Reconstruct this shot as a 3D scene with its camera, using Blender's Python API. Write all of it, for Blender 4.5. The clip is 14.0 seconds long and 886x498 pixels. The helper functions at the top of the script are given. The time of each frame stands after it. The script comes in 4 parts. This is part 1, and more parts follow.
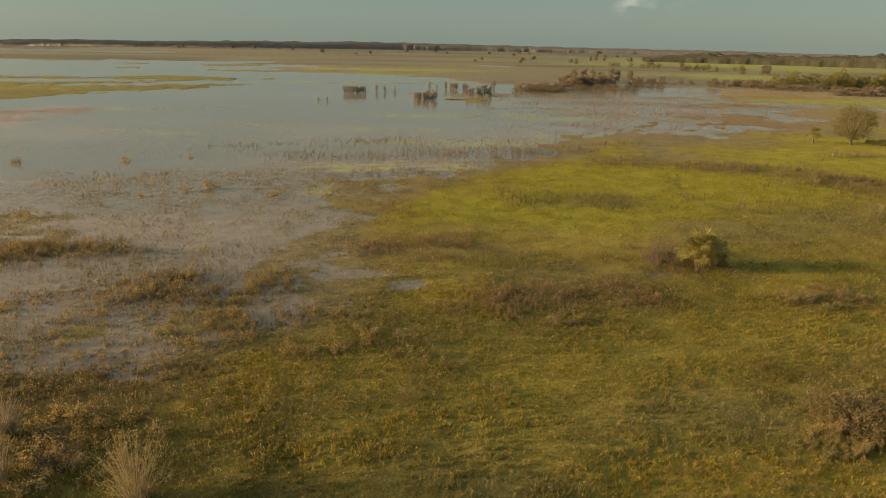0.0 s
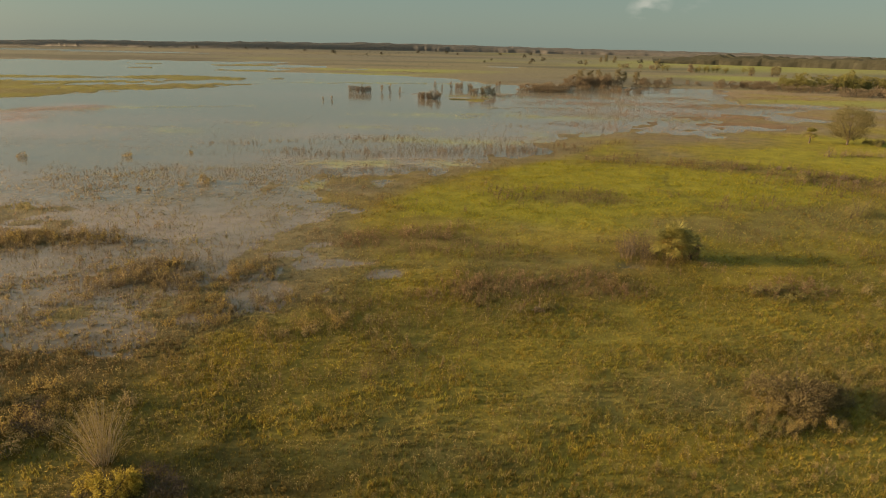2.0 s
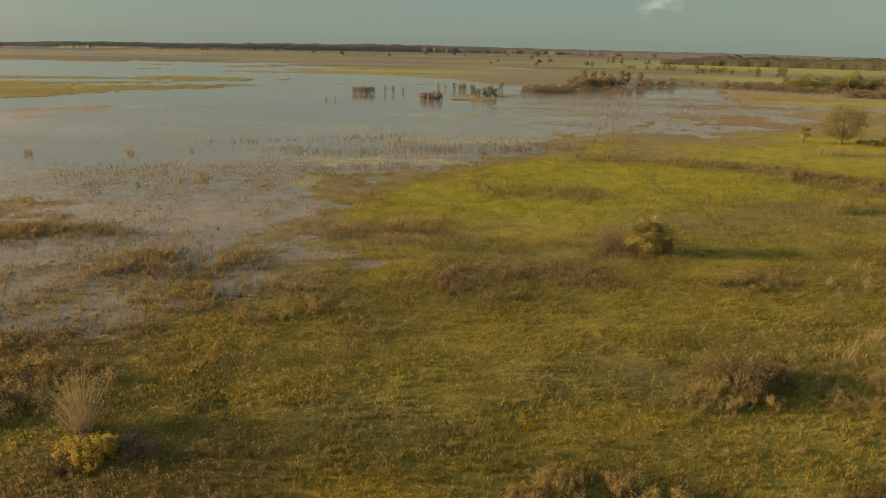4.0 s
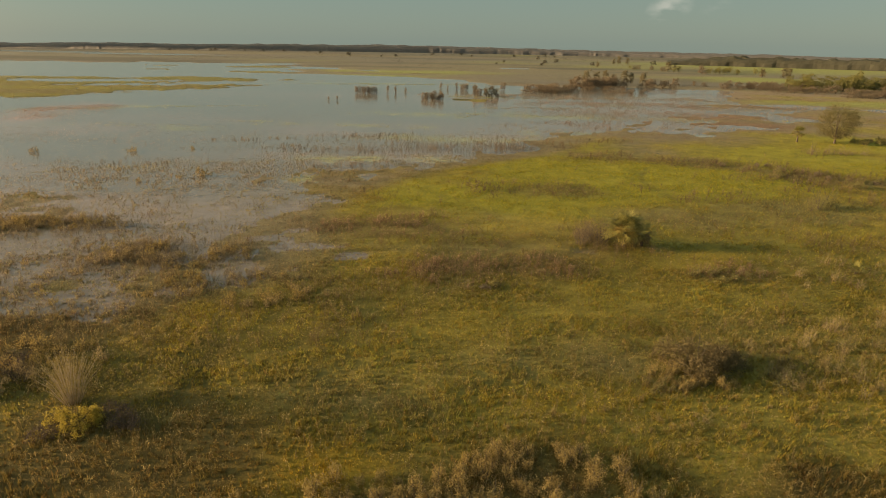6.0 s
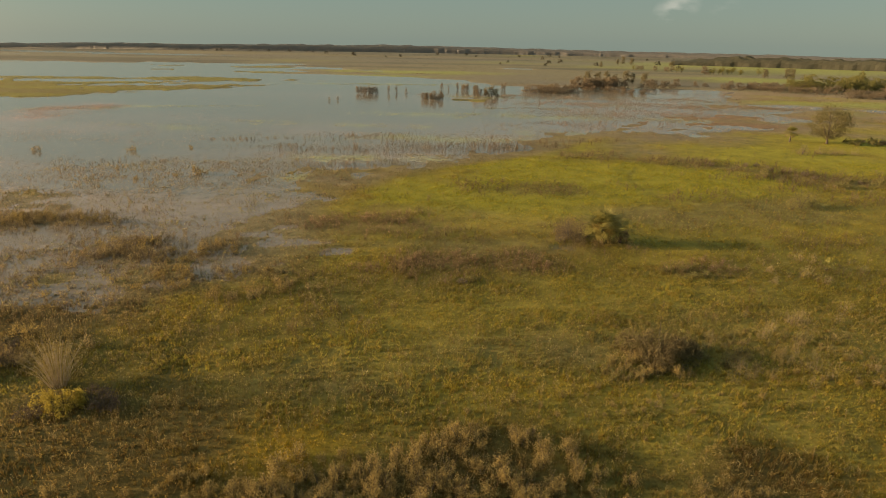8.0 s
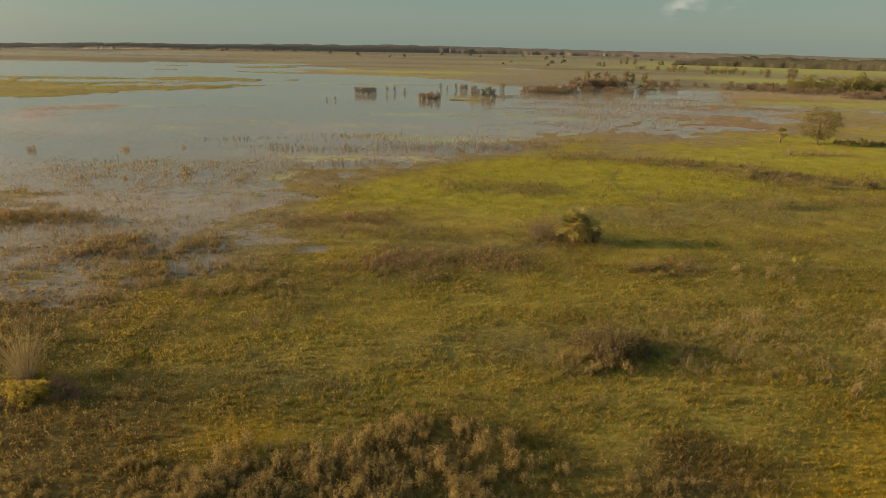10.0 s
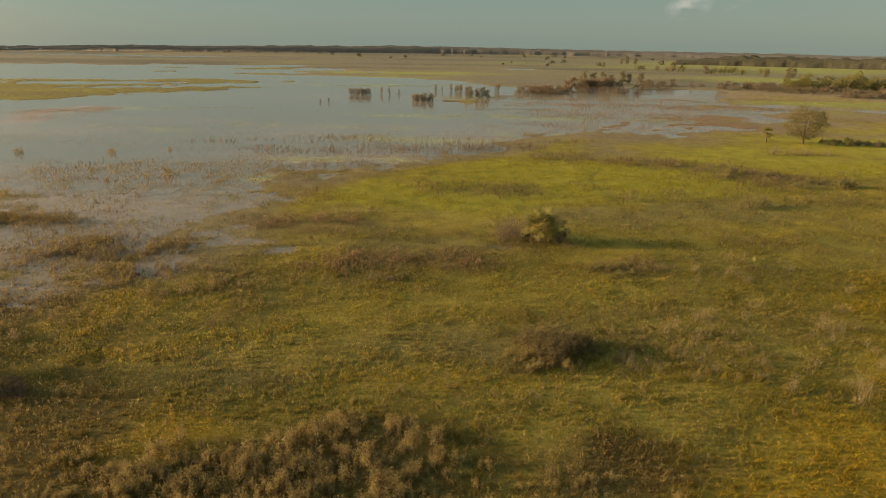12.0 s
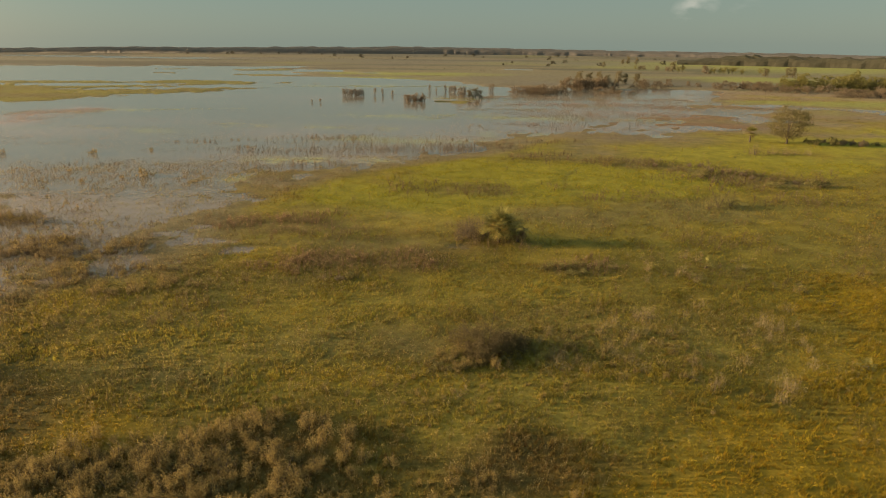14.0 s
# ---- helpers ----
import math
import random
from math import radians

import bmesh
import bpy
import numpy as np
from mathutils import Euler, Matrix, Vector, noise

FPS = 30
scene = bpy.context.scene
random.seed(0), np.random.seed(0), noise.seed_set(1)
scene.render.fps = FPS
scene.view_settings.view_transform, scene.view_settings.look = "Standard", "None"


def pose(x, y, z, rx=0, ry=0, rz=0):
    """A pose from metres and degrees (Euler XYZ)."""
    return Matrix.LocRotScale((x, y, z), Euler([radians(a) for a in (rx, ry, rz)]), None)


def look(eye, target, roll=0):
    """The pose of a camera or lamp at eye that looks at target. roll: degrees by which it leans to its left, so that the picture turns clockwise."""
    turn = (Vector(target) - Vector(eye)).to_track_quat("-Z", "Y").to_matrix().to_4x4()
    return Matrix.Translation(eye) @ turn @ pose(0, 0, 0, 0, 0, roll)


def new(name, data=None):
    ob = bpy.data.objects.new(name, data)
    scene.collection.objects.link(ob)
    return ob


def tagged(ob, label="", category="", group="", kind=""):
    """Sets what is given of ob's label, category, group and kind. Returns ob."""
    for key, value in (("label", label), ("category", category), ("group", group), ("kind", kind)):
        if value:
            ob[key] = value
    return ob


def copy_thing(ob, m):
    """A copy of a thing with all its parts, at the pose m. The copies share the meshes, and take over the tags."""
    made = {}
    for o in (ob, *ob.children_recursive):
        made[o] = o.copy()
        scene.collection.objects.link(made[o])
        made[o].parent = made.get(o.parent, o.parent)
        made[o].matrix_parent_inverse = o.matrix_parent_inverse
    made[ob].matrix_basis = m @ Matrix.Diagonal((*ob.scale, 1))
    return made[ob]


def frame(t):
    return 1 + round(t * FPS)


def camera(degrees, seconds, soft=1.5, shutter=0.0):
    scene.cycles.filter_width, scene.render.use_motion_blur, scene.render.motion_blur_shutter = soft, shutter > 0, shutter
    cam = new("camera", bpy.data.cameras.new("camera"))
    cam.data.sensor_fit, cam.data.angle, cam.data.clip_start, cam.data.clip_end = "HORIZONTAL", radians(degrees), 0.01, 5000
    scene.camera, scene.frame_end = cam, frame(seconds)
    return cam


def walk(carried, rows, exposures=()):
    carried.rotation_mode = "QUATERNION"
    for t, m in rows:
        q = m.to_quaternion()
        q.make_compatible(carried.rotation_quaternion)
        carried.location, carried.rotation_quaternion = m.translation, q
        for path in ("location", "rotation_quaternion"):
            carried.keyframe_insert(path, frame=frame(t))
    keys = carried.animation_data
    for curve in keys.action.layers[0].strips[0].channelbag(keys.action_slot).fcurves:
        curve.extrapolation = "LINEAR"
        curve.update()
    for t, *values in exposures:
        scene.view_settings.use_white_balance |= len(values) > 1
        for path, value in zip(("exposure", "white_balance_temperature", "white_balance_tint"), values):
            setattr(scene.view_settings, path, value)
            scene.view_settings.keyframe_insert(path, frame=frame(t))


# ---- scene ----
cam = camera(71.5, 14.0, soft=1.0, shutter=0.4)
PATH = [
    (0, (-2.937, -2.078, 29.044), (-2.899, -0.187, 28.395), 1.0),
    (0.5, (-1.828, -2.72, 28.971), (-1.801, -0.828, 28.322), 1.1),
    (1, (-0.693, -3.42, 28.887), (-0.677, -1.528, 28.239), 1.1),
    (1.5, (0.405, -4.143, 28.794), (0.413, -2.25, 28.147), 1.1),
    (2, (1.539, -4.984, 28.684), (1.54, -3.091, 28.038), 1.1),
    (2.5, (2.581, -5.811, 28.635), (2.575, -3.917, 27.99), 1.1),
    (3, (3.585, -6.634, 28.594), (3.571, -4.741, 27.951), 1.1),
    (5.5, (8.276, -10.722, 28.558), (8.229, -8.828, 27.916), 1.0),
    (6, (9.035, -11.479, 28.516), (8.982, -9.585, 27.875), 1.0),
    (6.5, (9.782, -12.255, 28.552), (9.723, -10.362, 27.911), 0.9),
    (7, (10.582, -12.941, 28.569), (10.518, -11.047, 27.929), 1.0),
    (7.5, (11.571, -13.532, 28.67), (11.503, -11.639, 28.03), 1.0),
    (8, (12.529, -13.997, 28.865), (12.457, -12.104, 28.224), 1.0),
    (10.5, (18.69, -15.673, 29.406), (18.595, -13.781, 28.764), 0.9),
    (11, (20.135, -15.839, 29.524), (20.037, -13.947, 28.882), 0.8),
    (11.5, (21.57, -15.959, 29.641), (21.468, -14.067, 28.999), 0.8),
    (12, (23.081, -16.06, 29.698), (22.975, -14.168, 29.057), 0.7),
    (12.5, (24.84, -16.046, 29.705), (24.731, -14.154, 29.065), 0.7),
    (13, (26.668, -16.057, 29.743), (26.552, -14.166, 29.103), 0.6),
    (13.5, (28.504, -16.0, 29.767), (28.383, -14.109, 29.127), 0.6),
    (14, (30.377, -15.927, 29.726), (30.252, -14.036, 29.087), 0.5),
]
walk(cam, [(t, look(eye, target, roll)) for t, eye, target, roll in PATH],
     [(0.0, 1.75, 7100, 10.2), (14.0, 1.75, 7100, 10.2)])

# ---- sky and sun: a low sun far to the west, clear air ----
SUN_ELEVATION, SUN_AZIMUTH = 11.0, -92.0
world = bpy.data.worlds.new("sky")
scene.world = world
world.use_nodes = True
wn, wl = world.node_tree.nodes, world.node_tree.links
sky = wn.new("ShaderNodeTexSky")
sky.sky_type, sky.sun_disc = "NISHITA", False
sky.sun_elevation, sky.sun_rotation = radians(SUN_ELEVATION), radians(SUN_AZIMUTH)
sky.air_density, sky.dust_density, sky.ozone_density = 1.0, 0.5, 1.5
coord = wn.new("ShaderNodeTexCoord")
stretch = wn.new("ShaderNodeMapping")
stretch.inputs["Scale"].default_value = (5.0, 5.0, 11.0)
stretch.inputs["Location"].default_value = (4.7, 1.3, 0.4)
stretch.inputs["Rotation"].default_value = (0, 0, radians(13))
puffs = wn.new("ShaderNodeTexNoise")
puffs.inputs["Scale"].default_value, puffs.inputs["Detail"].default_value = 3.6, 7.0
mask = wn.new("ShaderNodeMapRange")
mask.inputs["From Min"].default_value, mask.inputs["From Max"].default_value = 0.47, 0.62
mask.inputs["To Max"].default_value = 0.42
veil = wn.new("ShaderNodeMixRGB")
veil.inputs["Fac"].default_value = 0.93
veil.inputs["Color2"].default_value = (0.48, 0.70, 0.70, 1)
cloud = wn.new("ShaderNodeMixRGB")
cloud.inputs["Color2"].default_value = (1.7, 1.75, 1.6, 1)
wl.new(coord.outputs["Generated"], stretch.inputs["Vector"])
wl.new(stretch.outputs["Vector"], puffs.inputs["Vector"])
wl.new(puffs.outputs["Fac"], mask.inputs["Value"])
CLOUDS = [((0.298, 0.953, 0.060), 0.9996, 0.99997, 1.0), ((0.280, 0.959, 0.042), 0.99975, 0.99999, 0.8), ((0.351, 0.9355, 0.045), 0.9997, 0.99999, 0.3)]
wisp = None
for towards, rim, core, thick in CLOUDS:
    near, bank = wn.new("ShaderNodeVectorMath"), wn.new("ShaderNodeMapRange")
    near.operation = "DOT_PRODUCT"
    near.inputs[1].default_value = Vector(towards).normalized()
    bank.inputs["From Min"].default_value, bank.inputs["From Max"].default_value = rim, core
    bank.inputs["To Max"].default_value = thick
    wl.new(coord.outputs["Generated"], near.inputs[0])
    wl.new(near.outputs["Value"], bank.inputs["Value"])
    if wisp is None:
        wisp = bank.outputs["Result"]
    else:
        both = wn.new("ShaderNodeMath")
        both.operation = "ADD"
        wl.new(wisp, both.inputs[0])
        wl.new(bank.outputs["Result"], both.inputs[1])
        wisp = both.outputs["Value"]
shape = wn.new("ShaderNodeMath")
shape.operation = "MULTIPLY"
wl.new(wisp, shape.inputs[0])
wl.new(mask.outputs["Result"], shape.inputs[1])
wl.new(shape.outputs["Value"], cloud.inputs["Fac"])
wl.new(sky.outputs["Color"], veil.inputs["Color1"])
split, up, lift = wn.new("ShaderNodeSeparateXYZ"), wn.new("ShaderNodeMapRange"), wn.new("ShaderNodeVectorMath")
up.inputs["From Min"].default_value, up.inputs["From Max"].default_value = 0.10, 0.75
up.inputs["To Min"].default_value, up.inputs["To Max"].default_value = 1.0, 2.15
lift.operation = "SCALE"
wl.new(coord.outputs["Generated"], split.inputs["Vector"])
wl.new(split.outputs["Z"], up.inputs["Value"])
wl.new(veil.outputs["Color"], lift.inputs[0])
wl.new(up.outputs["Result"], lift.inputs["Scale"])
wl.new(lift.outputs["Vector"], cloud.inputs["Color1"])
# the bright hazy air round the low sun
sun_way = Vector((math.sin(radians(SUN_AZIMUTH)) * math.cos(radians(SUN_ELEVATION)),
                  math.cos(radians(SUN_AZIMUTH)) * math.cos(radians(SUN_ELEVATION)), math.sin(radians(SUN_ELEVATION))))
sunward, fall, glow, sum_up = wn.new("ShaderNodeVectorMath"), wn.new("ShaderNodeMath"), wn.new("ShaderNodeVectorMath"), wn.new("ShaderNodeVectorMath")
sunward.operation, fall.operation, glow.operation, sum_up.operation = "DOT_PRODUCT", "POWER", "SCALE", "ADD"
sunward.inputs[1].default_value = sun_way
floor_at_zero = wn.new("ShaderNodeMath")
floor_at_zero.operation = "MAXIMUM"
floor_at_zero.inputs[1].default_value = 0.0
fall.inputs[1].default_value = 9.0
glow.inputs[0].default_value = (13.0, 9.4, 5.8)
wl.new(coord.outputs["Generated"], sunward.inputs[0])
wl.new(sunward.outputs["Value"], floor_at_zero.inputs[0])
wl.new(floor_at_zero.outputs["Value"], fall.inputs[0])
wl.new(fall.outputs["Value"], glow.inputs["Scale"])
wl.new(glow.outputs["Vector"], sum_up.inputs[0])
wl.new(cloud.outputs["Color"], sum_up.inputs[1])
wl.new(sum_up.outputs["Vector"], wn["Background"].inputs["Color"])
wn["Background"].inputs["Strength"].default_value = 0.102
sun_data = bpy.data.lights.new("sun", "SUN")
sun_data.energy, sun_data.angle, sun_data.color = 4.2, radians(8.0), (1.0, 0.725, 0.43)
sun = new("sun", sun_data)
sun.matrix_world = look(sun_way * 300, (0, 0, 0))

# ---- lay of the land: fields over the plan, in metres ----
RNG = np.random.default_rng(7)
LATTICE = RNG.random((256, 256))


def value_noise(x, y):
    xi, yi = np.floor(x).astype(int), np.floor(y).astype(int)
    u, v = x - xi, y - yi
    u, v = u * u * (3 - 2 * u), v * v * (3 - 2 * v)
    a, b = LATTICE[xi & 255, yi & 255], LATTICE[(xi + 1) & 255, yi & 255]
    c, d = LATTICE[xi & 255, (yi + 1) & 255], LATTICE[(xi + 1) & 255, (yi + 1) & 255]
    return (a * (1 - u) + b * u) * (1 - v) + (c * (1 - u) + d * u) * v


def fbm(x, y, size, octaves=4):
    """Noise from -1 to 1 whose largest swells are size metres wide."""
    total, weight, amp = 0.0, 0.0, 1.0
    x, y = x / size, y / size
    for k in range(octaves):
        total, weight = total + amp * value_noise(x + 17.3 * k, y + 9.1 * k), weight + amp
        x, y, amp = x * 2.03, y * 2.03, amp * 0.55
    return (total / weight - 0.5) * 2.6


def ramp(a, b, v):
    u = np.clip((v - a) / (b - a), 0, 1)
    return u * u * (3 - 2 * u)


def zone(x, y, cx, cy, rx, ry, turn=0.0, ragged=0.4, soft=0.45):
    """1 inside a ragged-edged oval patch, 0 outside."""
    c, s_ = math.cos(radians(turn)), math.sin(radians(turn))
    w = 0.30 * min(rx, ry) + 0.08 * max(rx, ry)
    dx = x - cx + 1.6 * w * fbm(x + 31 * cx, y, 0.9 * min(rx, ry) + 1.0, 4)
    dy = y - cy + 0.8 * w * fbm(x, y + 31 * cy, 0.9 * min(rx, ry) + 1.0, 4)
    r = np.hypot((dx * c + dy * s_) / rx, (dy * c - dx * s_) / ry)
    r = r + ragged * fbm(x + cx, y + cy, 0.7 * min(rx, ry) + 0.5, 4)
    return 1 - ramp(1 - soft, 1 + soft, r)


def zones(x, y, ovals, **how):
    total = np.zeros_like(x)
    for o in ovals:
        total = np.maximum(total, zone(x, y, *o, **how))
    return total


SHORE_Y = [-200, 20, 35, 48, 60, 75, 90, 103, 125, 150, 170, 200, 230, 300, 400, 470]
SHORE_X = [-150, -62, -36, -21, -10, -8, -11, -12, 2, 26, 46, 75, 100, 150, 200, 240]
LAGOONS = [(-238, 402, 62, 14, 12), (-190, 374, 48, 9, 22)]
LAKES = [(-330, 610, 215, 105, 5), (-640, 1060, 260, 40, -10), (-420, 500, 160, 60, 15)]
SPITS = [(-215, 425, 108, 24, 10), (-190, 335, 85, 15, 36), (-275, 352, 95, 58, 12), (-226, 305, 52, 30, 25), (-265, 560, 14, 6, 0), (-205, 640, 30, 18, 0),
         (-170, 545, 30, 12, 0), (-300, 640, 22, 7, 0)]
DRY_ISLES = [(60, 450, 50, 26, 0), (138, 505, 60, 30, 0), (14, 312, 12, 10, 0)]


DUCKWEED = [(20, 243, 45, 7, 0), (-18, 205, 18, 6, 0), (-62, 207, 16, 5, 0), (25, 330, 22, 6, 0), (5, 178, 24, 6, 0), (-130, 250, 40, 6, 20), (-20, 118, 8, 4, 0),
            (-12, 142, 20, 5, 0), (60, 192, 40, 7, 0), (115, 240, 30, 8, 0), (-100, 190, 26, 5, 0), (-60, 420, 80, 8, 10)]
SCUM = [(130, 225, 50, 12, 0), (150, 350, 60, 24, 0), (75, 270, 40, 20, 0), (-110, 180, 50, 20, 0), (-40, 190, 40, 14, 0), (-150, 190, 40, 26, 0), (-60, 330, 60, 16, 0), (-60, 108, 70, 30, 0), (60, 212, 45, 16, 0), (110, 262, 60, 20, 0), (85, 305, 70, 18, 0), (-15, 150, 40, 14, 0), (160, 300, 50, 30, 0),
        (30, 190, 60, 14, 0), (-110, 130, 50, 26, 0), (-90, 300, 30, 8, 0)]


POOLS = [(-6.5, 69, 3.4, 3, 0), (-36, 50, 11, 5, 10), (-21, 61.5, 6, 5, 0), (-48, 63, 10, 8, 0), (-33, 59, 7, 3.5, 0), (-15, 72, 9, 3.5, 0)]


def wetness(x, y):
    far = np.clip(np.abs(y) / 100, 0.6, 4.0)
    inside = np.interp(y, SHORE_Y, SHORE_X) - x + 4.5 * far * fbm(x, y, 30, 4)
    wet = 0.35 * ramp(-14, 8, inside) + (0.07 + 0.10 * ramp(88, 112, y)) * ramp(4, 40, inside) + (0.58 - 0.10 * ramp(88, 112, y)) * ramp(52 - 14 * ramp(120, 170, y), 122, inside)
    far_shore = np.interp(x, [-120, 0, 60, 150], [500, 480, 415, 400])
    wet = wet * (1 - ramp(-10, 45, y - far_shore + 30 * fbm(x, y, 60)))
    pools = ramp(0.45, 0.75, fbm(x * 0.5 + 900, y, 120, 4)) * ramp(460, 600, y) * ramp(1300, 1000, y) * ramp(300, 150, x)
    wet = np.maximum(wet, 0.6 * pools)
    streaks = zone(x, y, 120, 270, 90, 110, 0) * (0.40 + 0.35 * fbm(x, y * 1.6, 45, 4))
    wet = np.maximum(wet, streaks)
    wet = np.maximum(wet, zones(x, y, LAKES, ragged=0.45, soft=0.15))
    wet = np.maximum(wet, 0.46 * zones(x, y, POOLS))
    wet = np.maximum(wet, 0.46 * zone(x, y, 27.3, 72.6, 1.8, 0.7, 0, 0.15))
    dry = zones(x, y, SPITS, ragged=0.35, soft=0.12) * (1 - zones(x, y, LAGOONS, ragged=0.5, soft=0.15))
    wet = wet * (1 - dry) * (1 - 0.8 * zones(x, y, DRY_ISLES))
    return wet


def height(x, y):
    swell = 0.10 * fbm(x, y, 4.2, 5) + 0.11 * fbm(x + 50, y, 24, 3)
    h = 0.34 - 0.85 * wetness(x, y) + swell * (1 - 0.7 * ramp(150, 500, np.abs(y)))
    r = np.hypot(x - 14, y + 14)
    h = h - 75 * ramp(1950, 3300, r)
    return h + (0.04 + 0.12 * zone(x, y, -22, 36, 22, 14)) * fbm(x * 0.8 + 200, y, 2.4, 2) * ramp(0.08, 0.35, h)


MEADOW = [(28, 122, 36, 27, 25), (55, 127, 28, 17, -8), (9, 104, 17, 9, 12), (95, 150, 34, 18, 0), (150, 200, 60, 30, 0), (60, 166, 50, 12, 0)]
FAR_GREEN = [(430, 900, 260, 175, 0), (700, 900, 300, 150, 0), (-40, 590, 75, 30, 0), (260, 560, 60, 40, 0), (210, 330, 60, 16, 0), (310, 300, 90, 30, 0),
             (25, 330, 22, 6, 0), (20, 243, 45, 7, 0), (-18, 205, 18, 6, 0), (-72, 515, 55, 14, 5)]
DARK_PLAIN = [(-350, 1380, 600, 80, 0), (350, 1300, 500, 90, 0), (0, 820, 160, 26, 0), (-480, 960, 160, 26, 0), (60, 1050, 220, 40, 0), (-120, 690, 110, 20, 0), (210, 660, 70, 18, 0)]
BROWN = [(-4, 81.5, 14, 4.6, 0), (15, 65, 11, 5, 5), (-32, 66, 13, 7, 0), (-57, 79, 17, 7, 0), (48, 152, 15, 5, -24), (68, 145, 18, 5, -14), (86, 134, 13, 7, -38), (98, 125, 10, 4, -5),
         (-9, 156, 15, 7, 5), (18, 158, 20, 6, 10), (28, 109, 10, 5, 0), (43, 63.5, 6, 2.5, 0), (48, 224, 13, 6, 0), (76, 224, 40, 15, 0), (33, 19, 9, 4, 0)]
RUST = [(46, 224, 13, 6, 0), (110, 228, 26, 8, 0), (100, 260, 50, 10, 0), (60, 240, 30, 9, 0), (-150, 228, 26, 20, 0)]
ORANGE = [(56, 23, 14, 8, 10), (72, 36, 12, 9, 10), (79, 56, 9, 9, 0), (46, 18, 9, 6, 0), (-3, 23, 9, 3, 20), (20, 33, 9, 2, 0)]
LIGHT = [(32, 30, 14, 6, 0), (48, 44, 16, 8, 0), (22, 33, 12, 5, 0), (2, 40, 14, 7, 0), (15, 48, 16, 6, 10), (32, 55, 16, 6, 0), (22, 86, 12, 6, 0)]
# ovals where the cover is darkened as shade under and between the shrubs
THICKET_SHADE = [(-17, 22, 13, 8, 0), (-34, 42, 10, 8, 0), (8, 16, 14, 5, 0), (15, 21, 9, 6, 0), (-11, 18, 11, 5, 0), (35, 22, 4, 4, 0)]
MAUVE = [(130, 300, 110, 50, 0), (90, 255, 70, 16, 0), (120, 225, 40, 10, 0), (230, 380, 110, 40, 0), (60, 400, 90, 30, 0), (210, 270, 60, 16, 0), (75, 192, 26, 5, 0), (150, 205, 30, 5, 0)]
GREY = [(18, 41, 12, 4, 10), (43, 45, 14, 6, 0), (-2, 34, 8, 4, 0), (73, 100, 16, 8, 0), (35, 92, 30, 6, 0), (8, 72, 16, 3, 0)]


